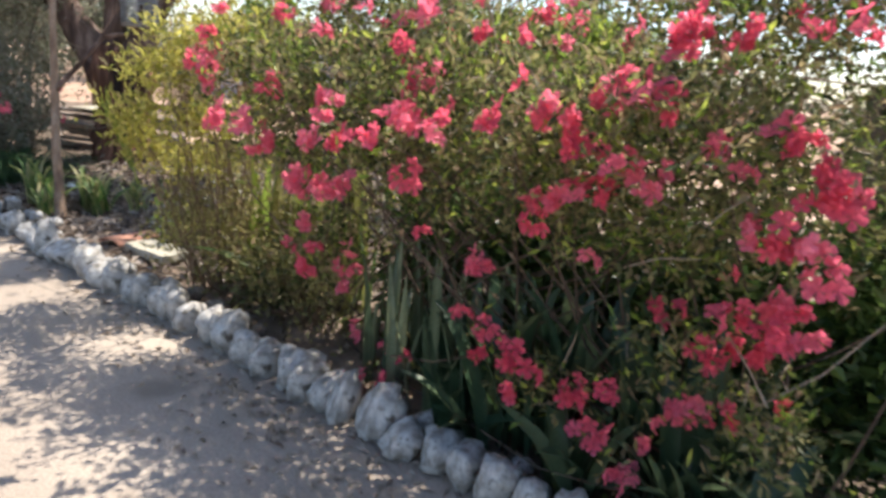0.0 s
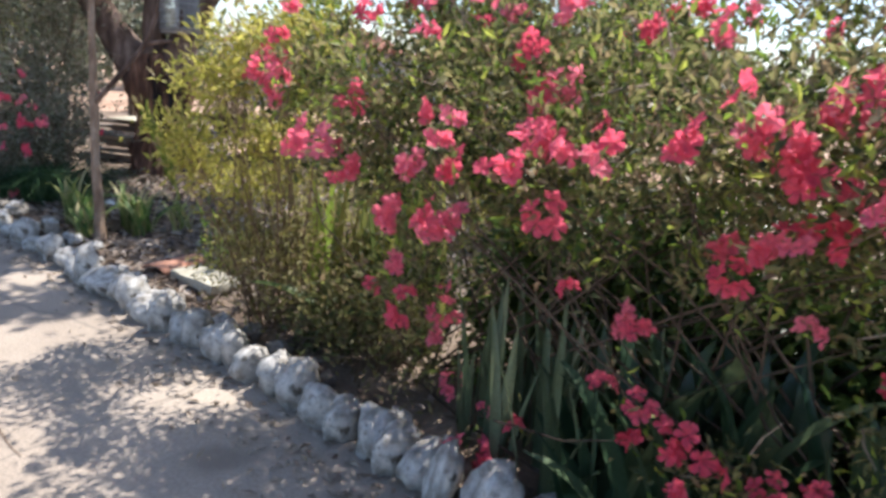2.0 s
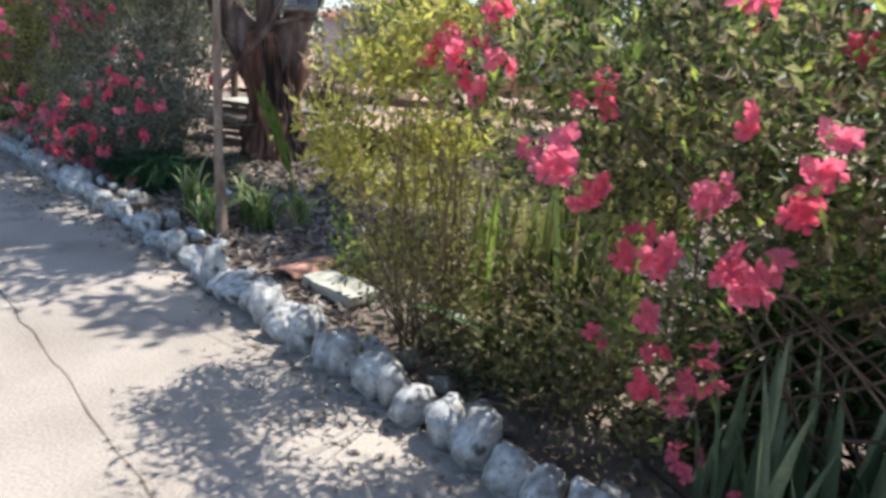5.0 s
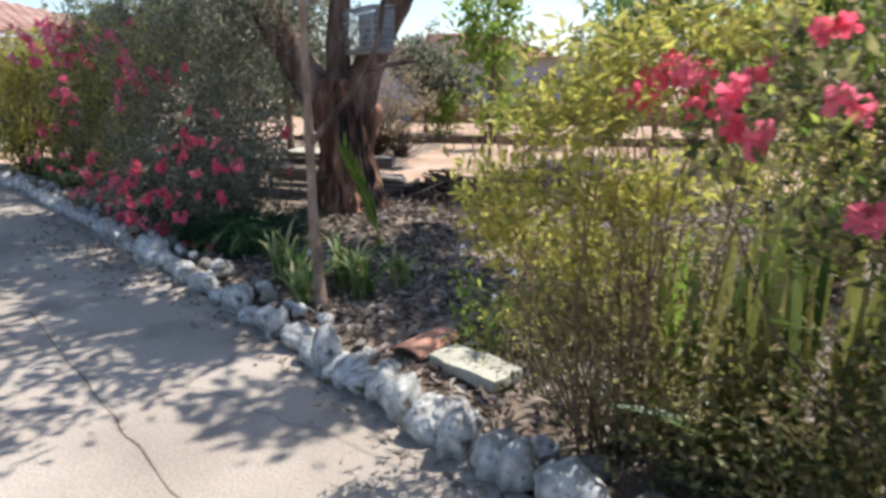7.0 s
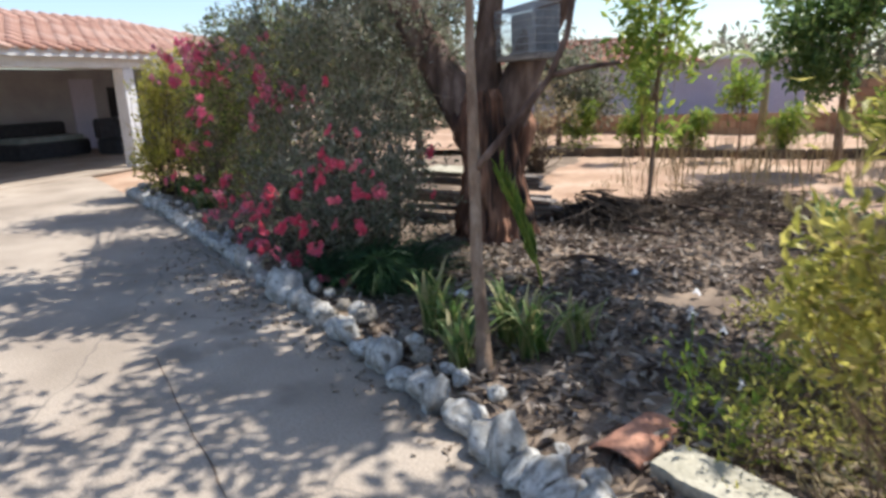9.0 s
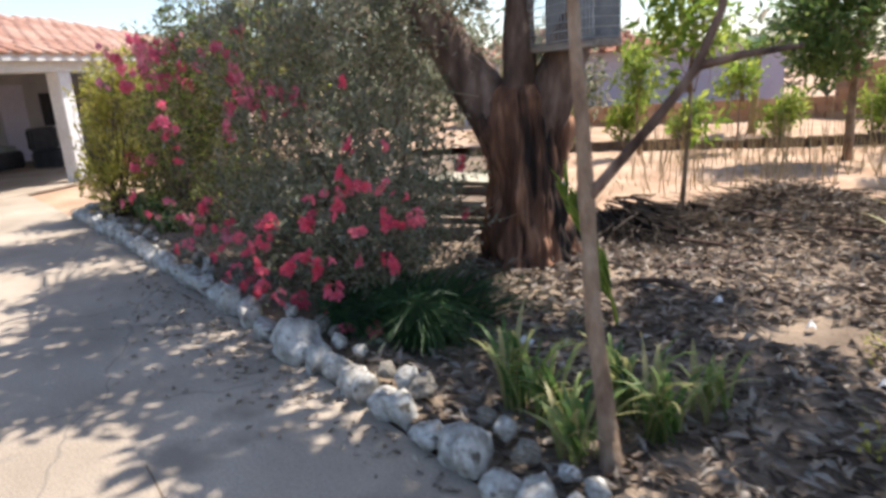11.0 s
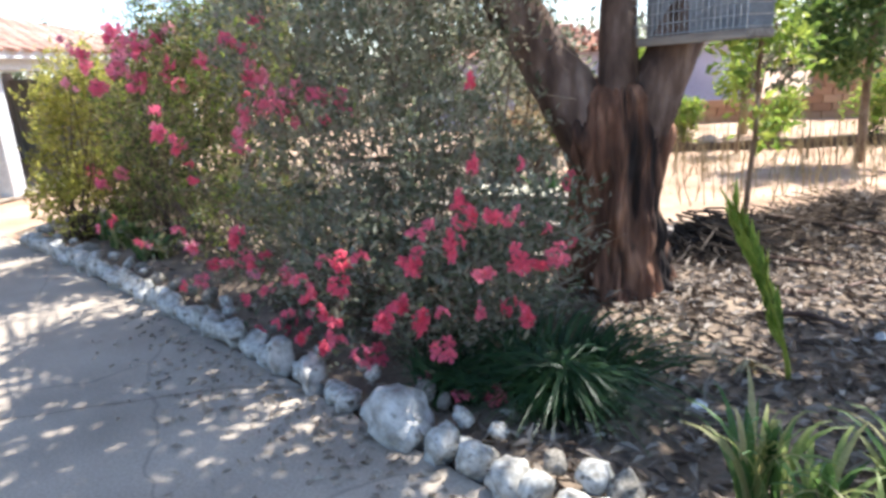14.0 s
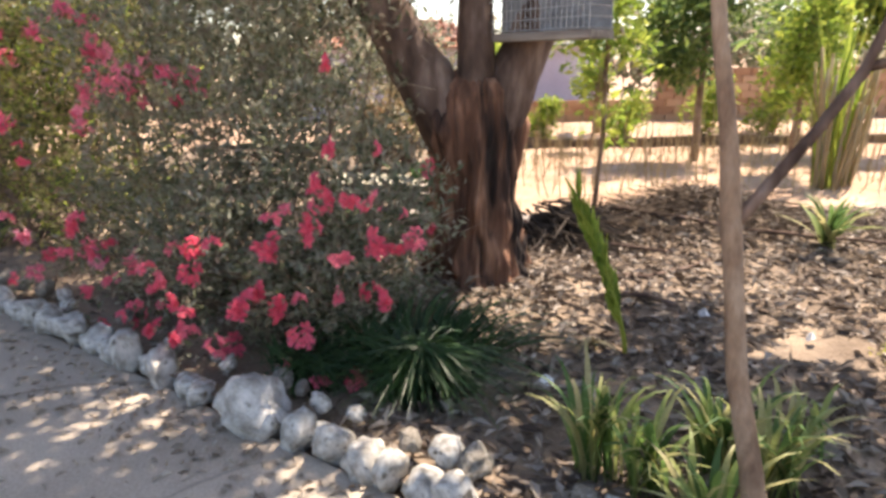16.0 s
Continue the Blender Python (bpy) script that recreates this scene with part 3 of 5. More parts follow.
A_LOW = [(-0.5, 2.91, 0.76), (-0.33, 3.1, 0.31), (-0.16, 2.93, 0.24), (-0.15, 2.82, 0.05), (0.23, 2.3, 0.55), (0.47, 2.15, 0.57), (0.66, 2.06, 0.59), (0.88, 2.04, 0.88),
         (0.96, 1.98, 0.77), (1.02, 1.96, 0.81), (0.81, 1.95, 0.53), (0.88, 1.94, 0.59), (0.94, 1.91, 0.58), (1.02, 1.87, 0.59), (1.16, 1.83, 0.68), (0.6, 2.08, 0.53),
         (0.55, 2.12, 0.55), (0.61, 2.03, 0.41), (0.67, 2.0, 0.4), (0.8, 1.97, 0.42), (0.7, 1.95, 0.33), (0.76, 1.94, 0.34), (0.73, 1.91, 0.27), (0.35, 2.25, 0.59),
         (0.34, 2.16, 0.47), (0.2, 2.5, 0.67), (0.23, 2.31, 0.66), (-0.03, 2.77, 0.27), (-0.28, 2.86, 0.06), (-0.57, 2.8, 0.7), (-0.5, 2.86, 0.67), (-0.4, 2.89, 0.68)]
A_LOW_B = [(-0.37, 2.89, 0.76), (-0.39, 3.03, 0.52), (-0.57, 2.84, 0.88), (-0.64, 3.07, 0.69)]
A_FLOWERS = [(x, y, max(z, 0.12)) for x, y, z in A_HIGH + A_HIGH_B + A_MID + A_MID_B + A_LOW + A_LOW_B]
A_FLOWERS += [(x + rng.normal(0, 0.06), y + rng.normal(0, 0.04), z + rng.normal(0, 0.05)) for x, y, z in A_HIGH + A_HIGH_B + A_MID if rng.uniform() < 0.5]
for _ in range(26):  # a few more on top and on the far side
    q = along(rng.uniform(-0.9, 1.3), rng.uniform(0.2, 0.9), rng.uniform(1.7, 2.0), 0, 0, 0)
    A_FLOWERS.append(q[:3])
A_BLOBS = [along(x, 0.26, 1.48, 0.40, 0.36, 0.30) for x in (-1.0, -0.65, -0.3, 0.05, 0.4, 0.72)]
A_BLOBS += [along(x, 0.34, 1.17, 0.36, 0.28, 0.21) for x in (-0.85, -0.45, -0.1, 0.3, 0.65)]
A_BLOBS += [along(x, 0.62, 1.80, 0.45, 0.42, 0.26) for x in (-0.75, -0.2, 0.85)] + [along(x, 0.72, z, 0.42, 0.36, 0.24) for x, z in ((-0.75, 2.08), (0.42, 1.95), (0.8, 2.15), (1.25, 2.1), (1.6, 1.9))] + [along(x, 0.95, 1.4, 0.5, 0.4, 0.5) for x in (-0.7, 0.0, 0.6, 1.2)]
A_BLOBS += [along(0.75, 0.22, 0.72, 0.22, 0.16, 0.16), along(1.0, 0.2, 0.62, 0.2, 0.16, 0.2), along(-0.62, 0.3, 0.72, 0.26, 0.2, 0.25), along(0.4, 0.15, 0.5, 0.2, 0.1, 0.12)]
azalea("azalea_bush", (0.3, 3.0, 0.03), A_BLOBS, 2350, 16, 0.047, M_LEAF_AZ, "tall azalea bush covered in coral-pink blossom behind the stones", A_FLOWERS, TRUSS,
       [along(x, d, 0.03, 0, 0, 0)[:3] for x, d in ((-0.9, 0.7), (-0.6, 0.8), (-0.2, 0.75), (0.1, 0.8), (0.4, 0.7), (0.7, 0.75), (0.95, 0.6))], 75, 0.9, (0, 0), 0.1)

D_FRONT = [(-6.81, 7.66, 0.57), (-6.86, 7.7, 0.35), (-7.04, 7.82, 0.25), (-6.28, 7.28, 0.76), (-6.22, 7.25, 0.59), (-6.4, 7.37, 0.56), (-6.26, 7.27, 0.09), (-5.88, 7.01, 0.34),
           (-6.05, 7.12, 0.46), (-5.72, 6.89, 0.51), (-5.73, 6.89, 0.64), (-5.46, 6.7, 0.66), (-5.24, 6.54, 0.82), (-5.76, 6.92, 0.26), (-5.63, 6.82, 0.23), (-5.48, 6.71, 0.36),
           (-5.37, 6.64, 0.28), (-5.57, 6.78, 0.22), (-5.16, 6.52, 0.52), (-4.99, 6.53, 0.52), (-4.97, 6.53, 0.46), (-4.91, 6.53, 0.39), (-4.85, 6.54, 0.54), (-4.69, 6.55, 0.55),
           (-4.49, 6.56, 0.54), (-4.67, 6.55, 0.74), (-4.82, 6.54, 0.88), (-4.97, 6.53, 0.92), (-5.01, 6.53, 0.8), (-4.72, 6.54, 1.04), (-4.64, 6.55, 1.02), (-4.78, 6.54, 1.01)]
D_FRONT_B = [(-4.47, 6.57, 1.23), (-4.69, 6.55, 1.25), (-4.28, 7.45, 1.02), (-4.42, 6.56, 0.78), (-4.35, 6.57, 0.84), (-4.34, 6.57, 0.76), (-4.5, 6.56, 0.8), (-4.25, 7.45, 0.66),
             (-4.8, 6.54, -0.1), (-4.67, 6.55, -0.11), (-4.36, 6.57, 0.93), (-4.77, 6.55, 1.09), (-6.31, 7.31, 0.33), (-7.62, 8.22, 0.48), (-8.19, 8.61, 0.57), (-6.7, 7.58, 1.04),
             (-6.8, 7.65, 1.28), (-4.7, 6.55, 1.62)]
D_HIGH = [(-8.72, 9.78, 2.2), (-8.18, 9.42, 2.17), (-7.82, 9.17, 2.08), (-8.59, 9.69, 2.01), (-8.79, 9.83, 1.86), (-8.48, 9.62, 1.79), (-7.76, 9.13, 1.8), (-6.42, 8.2, 1.7),
          (-6.36, 8.15, 1.5), (-6.68, 8.37, 1.51), (-6.19, 8.03, 1.46), (-5.89, 7.82, 1.54), (-6.81, 8.47, 1.3), (-6.72, 8.4, 1.38), (-9.74, 10.46, 0.74), (-9.6, 10.37, 0.62),
          (-9.03, 9.99, 0.84), (-6.8, 8.46, 1.98), (-6.6, 8.32, 1.94), (-7.63, 9.04, 1.7), (-8.8, 9.32, 2.03), (-7.38, 8.35, 1.36), (-8.48, 9.11, 1.71), (-7.22, 8.24, 0.41),
          (-6.42, 7.68, 0.42), (-7.86, 8.68, 2.03)]
D_FLOWERS = [(x, y, max(z, 0.12)) for x, y, z in D_FRONT + D_FRONT_B]
ex = [(f[0] + rng.normal(-0.05, 0.18), f[1] + rng.normal(0, 0.06) + 0.1, max(0.12, f[2] + rng.normal(0, 0.08))) for f in D_FLOWERS if f[0] < -5.3 or rng.uniform() < 0.25]
exh = []
for f in D_HIGH:
    for _ in range(2):
        exh.append((f[0] + rng.normal(0, 0.14), f[1] + rng.normal(0, 0.12), max(0.15, f[2] + rng.normal(0, 0.09))))
azalea("azalea_bush", (-5.2, 7.6, 0.05), [(-4.55, 6.85, 0.85, 0.35, 0.3, 0.4), (-4.95, 6.75, 0.6, 0.4, 0.3, 0.4), (-5.6, 7.05, 0.55, 0.5, 0.3, 0.4), (-4.9, 7.3, 0.55, 0.65, 0.5, 0.45), (-5.6, 7.7, 0.6, 0.7, 0.55, 0.5), (-5.3, 8.0, 1.6, 0.95, 0.75, 0.75), (-4.9, 7.9, 2.2, 0.7, 0.6, 0.4), (-6.2, 8.2, 1.9, 0.8, 0.7, 0.7), (-5.2, 7.5, 1.1, 0.8, 0.5, 0.5), (-6.2, 7.9, 0.9, 0.6, 0.5, 0.6), (-5.4, 8.5, 2.4, 0.9, 0.7, 0.6), (-5.0, 6.95, 0.32, 0.6, 0.33, 0.32), (-5.8, 7.5, 0.38, 0.6, 0.35, 0.38), (-6.5, 8.0, 0.4, 0.5, 0.35, 0.4)],
       2250, 14, 0.058, M_LEAF_GREY, "large dusty grey-green azalea with coral blossom near the ground", D_FLOWERS + ex, TRUSS, [(-4.9, 7.7, 0.05), (-5.4, 8.0, 0.05), (-5.9, 8.3, 0.05)], 110, 0.92, fresh=M_LEAF_SILVER)
azalea("azalea_bush", (-7.4, 9.2, 0.05), [(-6.9, 8.7, 0.6, 0.7, 0.55, 0.5), (-7.6, 9.2, 1.2, 0.8, 0.6, 0.7), (-8.5, 9.9, 1.2, 0.8, 0.6, 0.8), (-7.2, 9.3, 2.0, 0.9, 0.6, 0.6), (-9.3, 10.5, 1.2, 0.7, 0.6, 1.0), (-8.2, 10.0, 2.1, 0.9, 0.7, 0.6), (-8.9, 10.2, 0.5, 0.7, 0.5, 0.5)],
       2100, 14, 0.06, M_LEAF_AZ, "azalea with magenta-pink blossom on its upper branches", D_HIGH + exh, TRUSS_M, [(-7.2, 9.0, 0.05), (-7.9, 9.5, 0.05), (-8.7, 10.1, 0.05)], 70)

# ---- other plants ----


def shrub(name, at, blobs, clumps, per, leaf, material, label, roots, stems=40, r0=0.012, width=0.45, category="shrub", spread=0.05, leaf_part="foliage", stem_mat=None):
    """A shrub or small tree; blobs and roots are relative to its base."""
    e = thing(name, at, label, category)
    P, D, C = clump_points(blobs, clumps, per, spread, 0.6)
    put(leaf_part, leaf_mesh(leaf_part, P, D, leaf, leaf * width, material), e)
    tagged(put("branchwork", stem_mesh("branchwork", [Vector(r) for r in roots], C[rng.choice(len(C), stems)], r0, stem_mat or M_TWIG, 0.08), e), kind="stuff")
    return e


def tuft(name, at, n, height, spread, width, material, label, category="grass tuft", base_r=0.1, droop=0.5, stiff=False, rz=0):
    e = thing(name, at, label, category, rz=rz)
    if n <= 60:  # few enough to tell apart: each blade a part
        for _ in range(n):
            put("leaf", blade_mesh("leaf", 1, height, spread, width, material, base_r, droop, 6, stiff), e)
    else:
        for _ in range(12):
            put("leaf_tuft", blade_mesh("leaf_tuft", n // 12, height, spread, width, material, base_r, droop, 6, stiff), e)
    return e


shrub("yellowing_shrub", (-1.45, 4.1, 0.04), [(-0.34, -0.2, 1.14, 0.24, 0.22, 0.07), (-0.1, -0.28, 1.42, 0.34, 0.28, 0.07), (0.0, -0.2, 1.6, 0.32, 0.28, 0.07), (-0.4, -0.12, 0.98, 0.17, 0.18, 0.06), (0.1, -0.1, 1.14, 0.32, 0.28, 0.08), (0.3, -0.45, 1.68, 0.32, 0.28, 0.08), (-0.1, 0.1, 0.85, 0.4, 0.35, 0.07)],
      370, 12, 0.054, M_LEAF_YEL, "airy olive and yellow shrub with twiggy stems beside the stones", [(0, 0, 0), (0.15, 0.1, 0), (0.1, -0.1, 0)], 34, 0.007, 0.36, spread=0.05, stem_mat=M_STEM)
shrub("olive_shrub", (-1.2, 4.0, 0.04), [(-0.3, 0.05, 0.55, 0.36, 0.28, 0.3), (0.05, -0.12, 0.6, 0.34, 0.26, 0.3), (0.3, -0.25, 0.36, 0.3, 0.24, 0.28), (-0.05, -0.15, 0.28, 0.45, 0.26, 0.22), (0.0, 0.2, 0.9, 0.35, 0.3, 0.2), (0.55, -0.5, 0.28, 0.32, 0.2, 0.24), (0.75, -0.75, 0.22, 0.26, 0.18, 0.2)],
      330, 12, 0.045, M_LEAF_OLIVE, "twiggy olive-brown shrub behind the stones", [(-0.15, 0, 0), (0.1, -0.1, 0), (0.3, -0.1, 0)], 48, 0.005, 0.36, spread=0.06, stem_mat=M_STEM)
tuft("broad_leaf_plant", (-1.12, 4.2, 0.03), 4, 1.0, 0.14, 0.12, M_LEAF_LIME, "plant with a few broad bright lime leaves", "plant", 0.05, 0.05, True)
for x, y, s in ((-3.3, 16.0, 0.9), (-2.2, 15.9, 0.7), (-0.6, 16.0, 0.8), (0.9, 15.9, 1.0), (2.1, 16.0, 0.9), (3.2, 15.9, 1.0), (-4.4, 16.1, 0.9)):
    shrub("garden_shrub", (x, y, 0.16), [(0, 0, 0.4 * s, 0.42 * s, 0.35 * s, 0.42 * s), (0.2, 0, 0.8 * s, 0.3 * s, 0.3 * s, 0.3 * s)], 110, 10, 0.10, M_LEAF_LIME, "small light green shrub on the raised soil", [(0, 0, 0)], 20, 0.009)
shrub("yellowing_shrub", (0.1, 6.3, 0.04), [(0, 0, 0.5, 0.55, 0.5, 0.4), (0.3, 0.4, 1.0, 0.5, 0.5, 0.35), (-0.4, 0.3, 0.85, 0.3, 0.3, 0.3)],
      420, 14, 0.05, M_LEAF_YEL, "loose yellow-green shrub with bare lower stems", [(0, 0, 0), (0.2, 0.2, 0)], 60, 0.011)
for x, y, s in ((-1.7, 5.3, 0.9), (-1.3, 5.9, 1.1), (-1.0, 6.7, 1.1), (-0.9, 5.3, 1.0), (-1.6, 6.6, 0.8), (-1.9, 5.6, 0.7)):
    shrub("low_weed", (x, y, bed_z(x, y) - 0.02), [(0, 0, 0.08 * s, 0.5 * s, 0.45 * s, 0.09 * s)], 48, 9, 0.042, M_LEAF_YEL, "low mat of yellow-green weed on the soil", [(0, 0, 0)], 16, 0.005, 0.4, "weed")
for x, y, h in ((-1.45, 5.0, 0.6), (-1.15, 5.35, 0.65), (-1.0, 4.9, 0.7), (-1.55, 5.5, 0.5), (-1.85, 4.85, 0.3)):
    shrub("tall_weed", (x, y, bed_z(x, y) - 0.02), [(0, 0, h * 0.9, 0.24, 0.22, 0.10), (0.12, 0.05, h * 0.6, 0.26, 0.24, 0.10), (-0.1, 0, h * 0.3, 0.25, 0.2, 0.1)], 42, 9, 0.04, M_LEAF_YEL, "airy yellow-green weed on thin stems", [(0, 0, 0), (0.05, 0.03, 0)], 22, 0.004, 0.36, "weed", stem_mat=M_STEM)
    tuft("dry_grass_tuft", (x + 0.22, y - 0.05, bed_z(x, y)), 40, 0.3, 0.3, 0.01, M_DRY, "tuft of dry straw-coloured grass", "grass tuft", 0.12, 0.6)

# Added occluder: hides the lit ground so the azalea's shaded interior stays dark.
shrub("dark_shrub", (0.6, 3.2, 0.04), [tuple(c - o for c, o in zip(along(x, 1.05, 0.55, 0, 0, 0)[:3], (0.6, 3.2, 0))) + (0.42, 0.32, 0.6) for x in (-0.5, -0.1, 0.3, 0.7, 1.1, 1.5)], 1500, 12, 0.09, M_LEAF_DARK, "dense dark green shrub added behind the azalea as a dark backing", [(-0.6, 0.6, 0), (0, 0.2, 0), (0.6, -0.4, 0)], 30, 0.01)
shrub("dark_shrub", (-0.72, 3.58, 0.04), [(-0.15, 0.05, 0.3, 0.26, 0.18, 0.28), (0.12, -0.05, 0.42, 0.26, 0.18, 0.3), (0.0, 0.25, 0.5, 0.3, 0.2, 0.25), (-0.3, 0.2, 0.16, 0.25, 0.15, 0.15)], 125, 11, 0.055, M_LEAF_AZ, "low dark green undergrowth in front of the snake plants", [(0, 0, 0), (0.1, 0.1, 0)], 40, 0.006, stem_mat=M_STEM)
shrub("yellowing_shrub", (-9.8, 10.05, 0.03), [(0, 0, 0.6, 0.45, 0.4, 0.55), (-0.1, 0.25, 1.3, 0.45, 0.4, 0.5), (0.2, 0.3, 1.8, 0.45, 0.4, 0.4)], 330, 13, 0.07, M_LEAF_YEL, "yellow-green shrub at the end of the bed", [(0, 0, 0), (0.1, 0.2, 0)], 40, 0.01)
# broad strap leaves in the shade under the near azalea
for x, d, h in ((0.02, 0.42, 0.8), (0.22, 0.3, 0.85), (0.42, 0.38, 0.95), (0.62, 0.42, 0.95), (0.85, 0.42, 0.9), (0.55, 0.24, 0.5), (0.3, 0.55, 1.0), (0.8, 0.25, 0.5), (1.05, 0.3, 0.55), (0.1, 0.22, 0.45)):
    tuft("strap_leaf_plant", (*along(x, d, 0, 0, 0, 0)[:2], 0.04), 18, h * 1.15, 0.42, 0.085, M_SANS, "dark green strap-leaved plant in the shade of the azalea", "plant", 0.13, 0.3, True)
for x, d in ((-0.42, 0.38), (-0.25, 0.3), (-0.1, 0.42), (-0.3, 0.55), (-0.02, 0.26), (0.12, 0.5)):
    tuft("snake_plant", (*along(x, d, 0, 0, 0, 0)[:2], 0.03), 8, 0.82, 0.16, 0.05, M_SANS_G, "upright mottled grey-green snake plant under the azalea", "plant", 0.12, 0.05, True)
for x, y, h in ((-0.92, 4.2, 1.22), (-0.68, 4.1, 1.28), (-0.82, 3.9, 1.15), (-0.45, 4.0, 1.2), (-0.55, 4.5, 1.2)):
    tuft("snake_plant", (x, y, 0.03), 14, h, 0.16, 0.075, M_SANS_Y, "upright snake plant with yellow-edged leaves", "plant", 0.14, 0.05, True)
tuft("agave", (-0.98, 3.75, 0.25), 11, 0.35, 0.5, 0.07, M_SANS_Y, "low pale spiky rosette plant among the shrubs", "plant", 0.06, 0.45, True)

# dark green arching clump and pale tufts by the stones
tuft("arching_grass_clump", (-4.27, 6.62, 0.05), 720, 0.78, 0.78, 0.014, M_BLADE_DK, "dense dark green arching grass clump below the azalea", "grass clump", 0.3, 0.72)
tuft("arching_grass_clump", (-4.82, 6.72, 0.05), 300, 0.5, 0.5, 0.014, M_BLADE_DK, "dark green arching grass clump under the azalea", "grass clump", 0.25, 0.72)
for x, y, n, h in ((-3.6, 5.85, 34, 0.55), (-3.45, 5.75, 30, 0.42), (-3.12, 5.85, 38, 0.46), (-2.95, 5.7, 34, 0.4), (-3.3, 5.5, 26, 0.34), (-2.75, 5.95, 20, 0.36)):
    tuft("lily_tuft", (x, y, 0.05), n, h * 1.55, 0.32, 0.028, M_BLADE, "green strappy tuft with yellowing blades by the sapling", "grass tuft", 0.09, 0.45)
for x, y, h in ((-8.9, 9.75, 0.5), (-9.4, 10.2, 0.55), (-8.3, 9.3, 0.4)):
    tuft("leafy_clump", (x, y, 0.05), 60, h, 0.35, 0.05, M_BLADE, "bright green leafy clump at the end of the bed", "plant", 0.18, 0.5)
tuft("yucca", (-1.0, 8.7, 0.08), 30, 0.72, 0.55, 0.05, M_BLADE, "small green yucca rosette in dry soil", "plant", 0.05, 0.35, True)
tuft("agave", (-4.35, 9.6, 0.05), 22, 1.0, 0.5, 0.1, M_BLADE_DK, "dark green broad-leaved plant behind the tree", "plant", 0.12, 0.3, True)

# palm seedling: one arched frond with folded leaflets
palm = thing("palm_seedling", (-3.18, 6.93, 0.04), "young palm seedling with a single upright yellow-green frond", "palm")
V, F = [], []
spine = [Vector((-0.30 * t ** 1.4, -0.02 * t, 0.85 * t)) for t in [i / 14 for i in range(15)]]
tube(V, F, spine, [0.014 * (1 - 0.8 * i / 14) for i in range(15)], 6)
put("stalk", mesh_from("stalk", V, F, M_LEAF_LIME, True), palm)
P, D = [], []
for i in range(4, 15):
    for s in (-1, 1):
        for k in range(7):
            P.append(spine[i] - Vector((0, 0, 0.009 * k)))
            D.append(Vector((-0.22 + 0.17 * s, 0.12 * s, 0.8)))
put("frond", leaf_mesh("frond", P, D, 0.17, 0.032, M_LEAF_LIME, 0.15), palm)
tuft("dry_frond", (-3.35, 7.0, 0.05), 5, 0.3, 0.4, 0.03, M_DRY, "dry fallen palm leaf beside the seedling", "leaf", 0.03, 0.9)

# forked sapling
sap = thing("forked_sapling", (-3.20, 5.44, 0.03), "slender forked sapling with smooth tan bark", "tree")
V, F = [], []
tube(V, F, [(0.03, -0.03, -0.08), (0.02, 0.0, 0.1), (0.0, 0.05, 0.3), (-0.05, 0.12, 0.6), (-0.07, 0.18, 0.9), (-0.085, 0.215, 1.1), (-0.10, 0.26, 1.35), (-0.135, 0.34, 1.7), (-0.17, 0.46, 2.3), (-0.15, 0.6, 3.2), (-0.3, 0.7, 4.0)],
     [0.052, 0.046, 0.039, 0.034, 0.032, 0.036, 0.028, 0.026, 0.023, 0.018, 0.01], 12, 0.14, 9)
put("trunk", mesh_from("trunk", V, F, M_SAP, True), sap)
V, F = [], []
tube(V, F, [(-0.085, 0.21, 1.08), (0.0, 0.22, 1.18), (0.17, 0.25, 1.38), (0.31, 0.28, 1.56), (0.39, 0.3, 1.76), (0.44, 0.32, 2.1), (0.6, 0.4, 2.8), (0.7, 0.5, 3.5)], [0.025, 0.021, 0.019, 0.018, 0.016, 0.015, 0.011, 0.007], 10, 0.12, 9)
tube(V, F, [(0.32, 0.28, 1.57), (0.46, 0.28, 1.60), (0.66, 0.26, 1.62)], [0.018, 0.015, 0.009], 8)
put("branch", mesh_from("branch", V, F, M_LIMB, True), sap, None, "darker brown side branch")
# Unseen leaf crown added high above the fork; it casts dappled shade.
P, D, C = clump_points([(-0.2, 0.1, 3.9, 0.8, 0.8, 0.6), (0.7, 0.2, 3.5, 0.7, 0.7, 0.5)], 130, 9, 0.1, 0.6)
put("crown", leaf_mesh("crown", P, D, 0.12, 0.06, M_LEAF_LIME), sap)

# thin young trees further back
def young_tree(at, h, label, leafm, crown, r=0.022, clumps=60, leaf=0.13):
    e = thing("young_tree", at, label, "tree")
    v, f = [], []
    tube(v, f, curve_pts((0, 0, -0.05), (0.05, 0, h), 0.04, 8), [r * (1 - 0.08 * i) for i in range(9)], 8, 0.1, 8)
    put("trunk", mesh_from("trunk", v, f, M_SAP, True), e)
    p, d, c = clump_points(crown, clumps, 11, 0.09, 0.6)
    put("crown", leaf_mesh("crown", p, d, leaf, leaf * 0.45, leafm), e)
    put("twig_mass", stem_mesh("twig_mass", [(0.02, 0, h * 0.55), (0.04, 0, h * 0.85)], c[rng.choice(len(c), 22)], 0.008, M_SAP, 0.06), e)
    return e


young_tree((-2.63, 10.0, 0.05), 2.3, "thin young tree with light green leaf tufts", M_LEAF_LIME, [(0, 0, 2.2, 0.38, 0.35, 0.42), (-0.22, 0, 1.75, 0.28, 0.28, 0.25), (0.25, 0, 1.7, 0.25, 0.25, 0.2), (0.1, 0, 1.0, 0.15, 0.15, 0.12)], 0.03, 75)
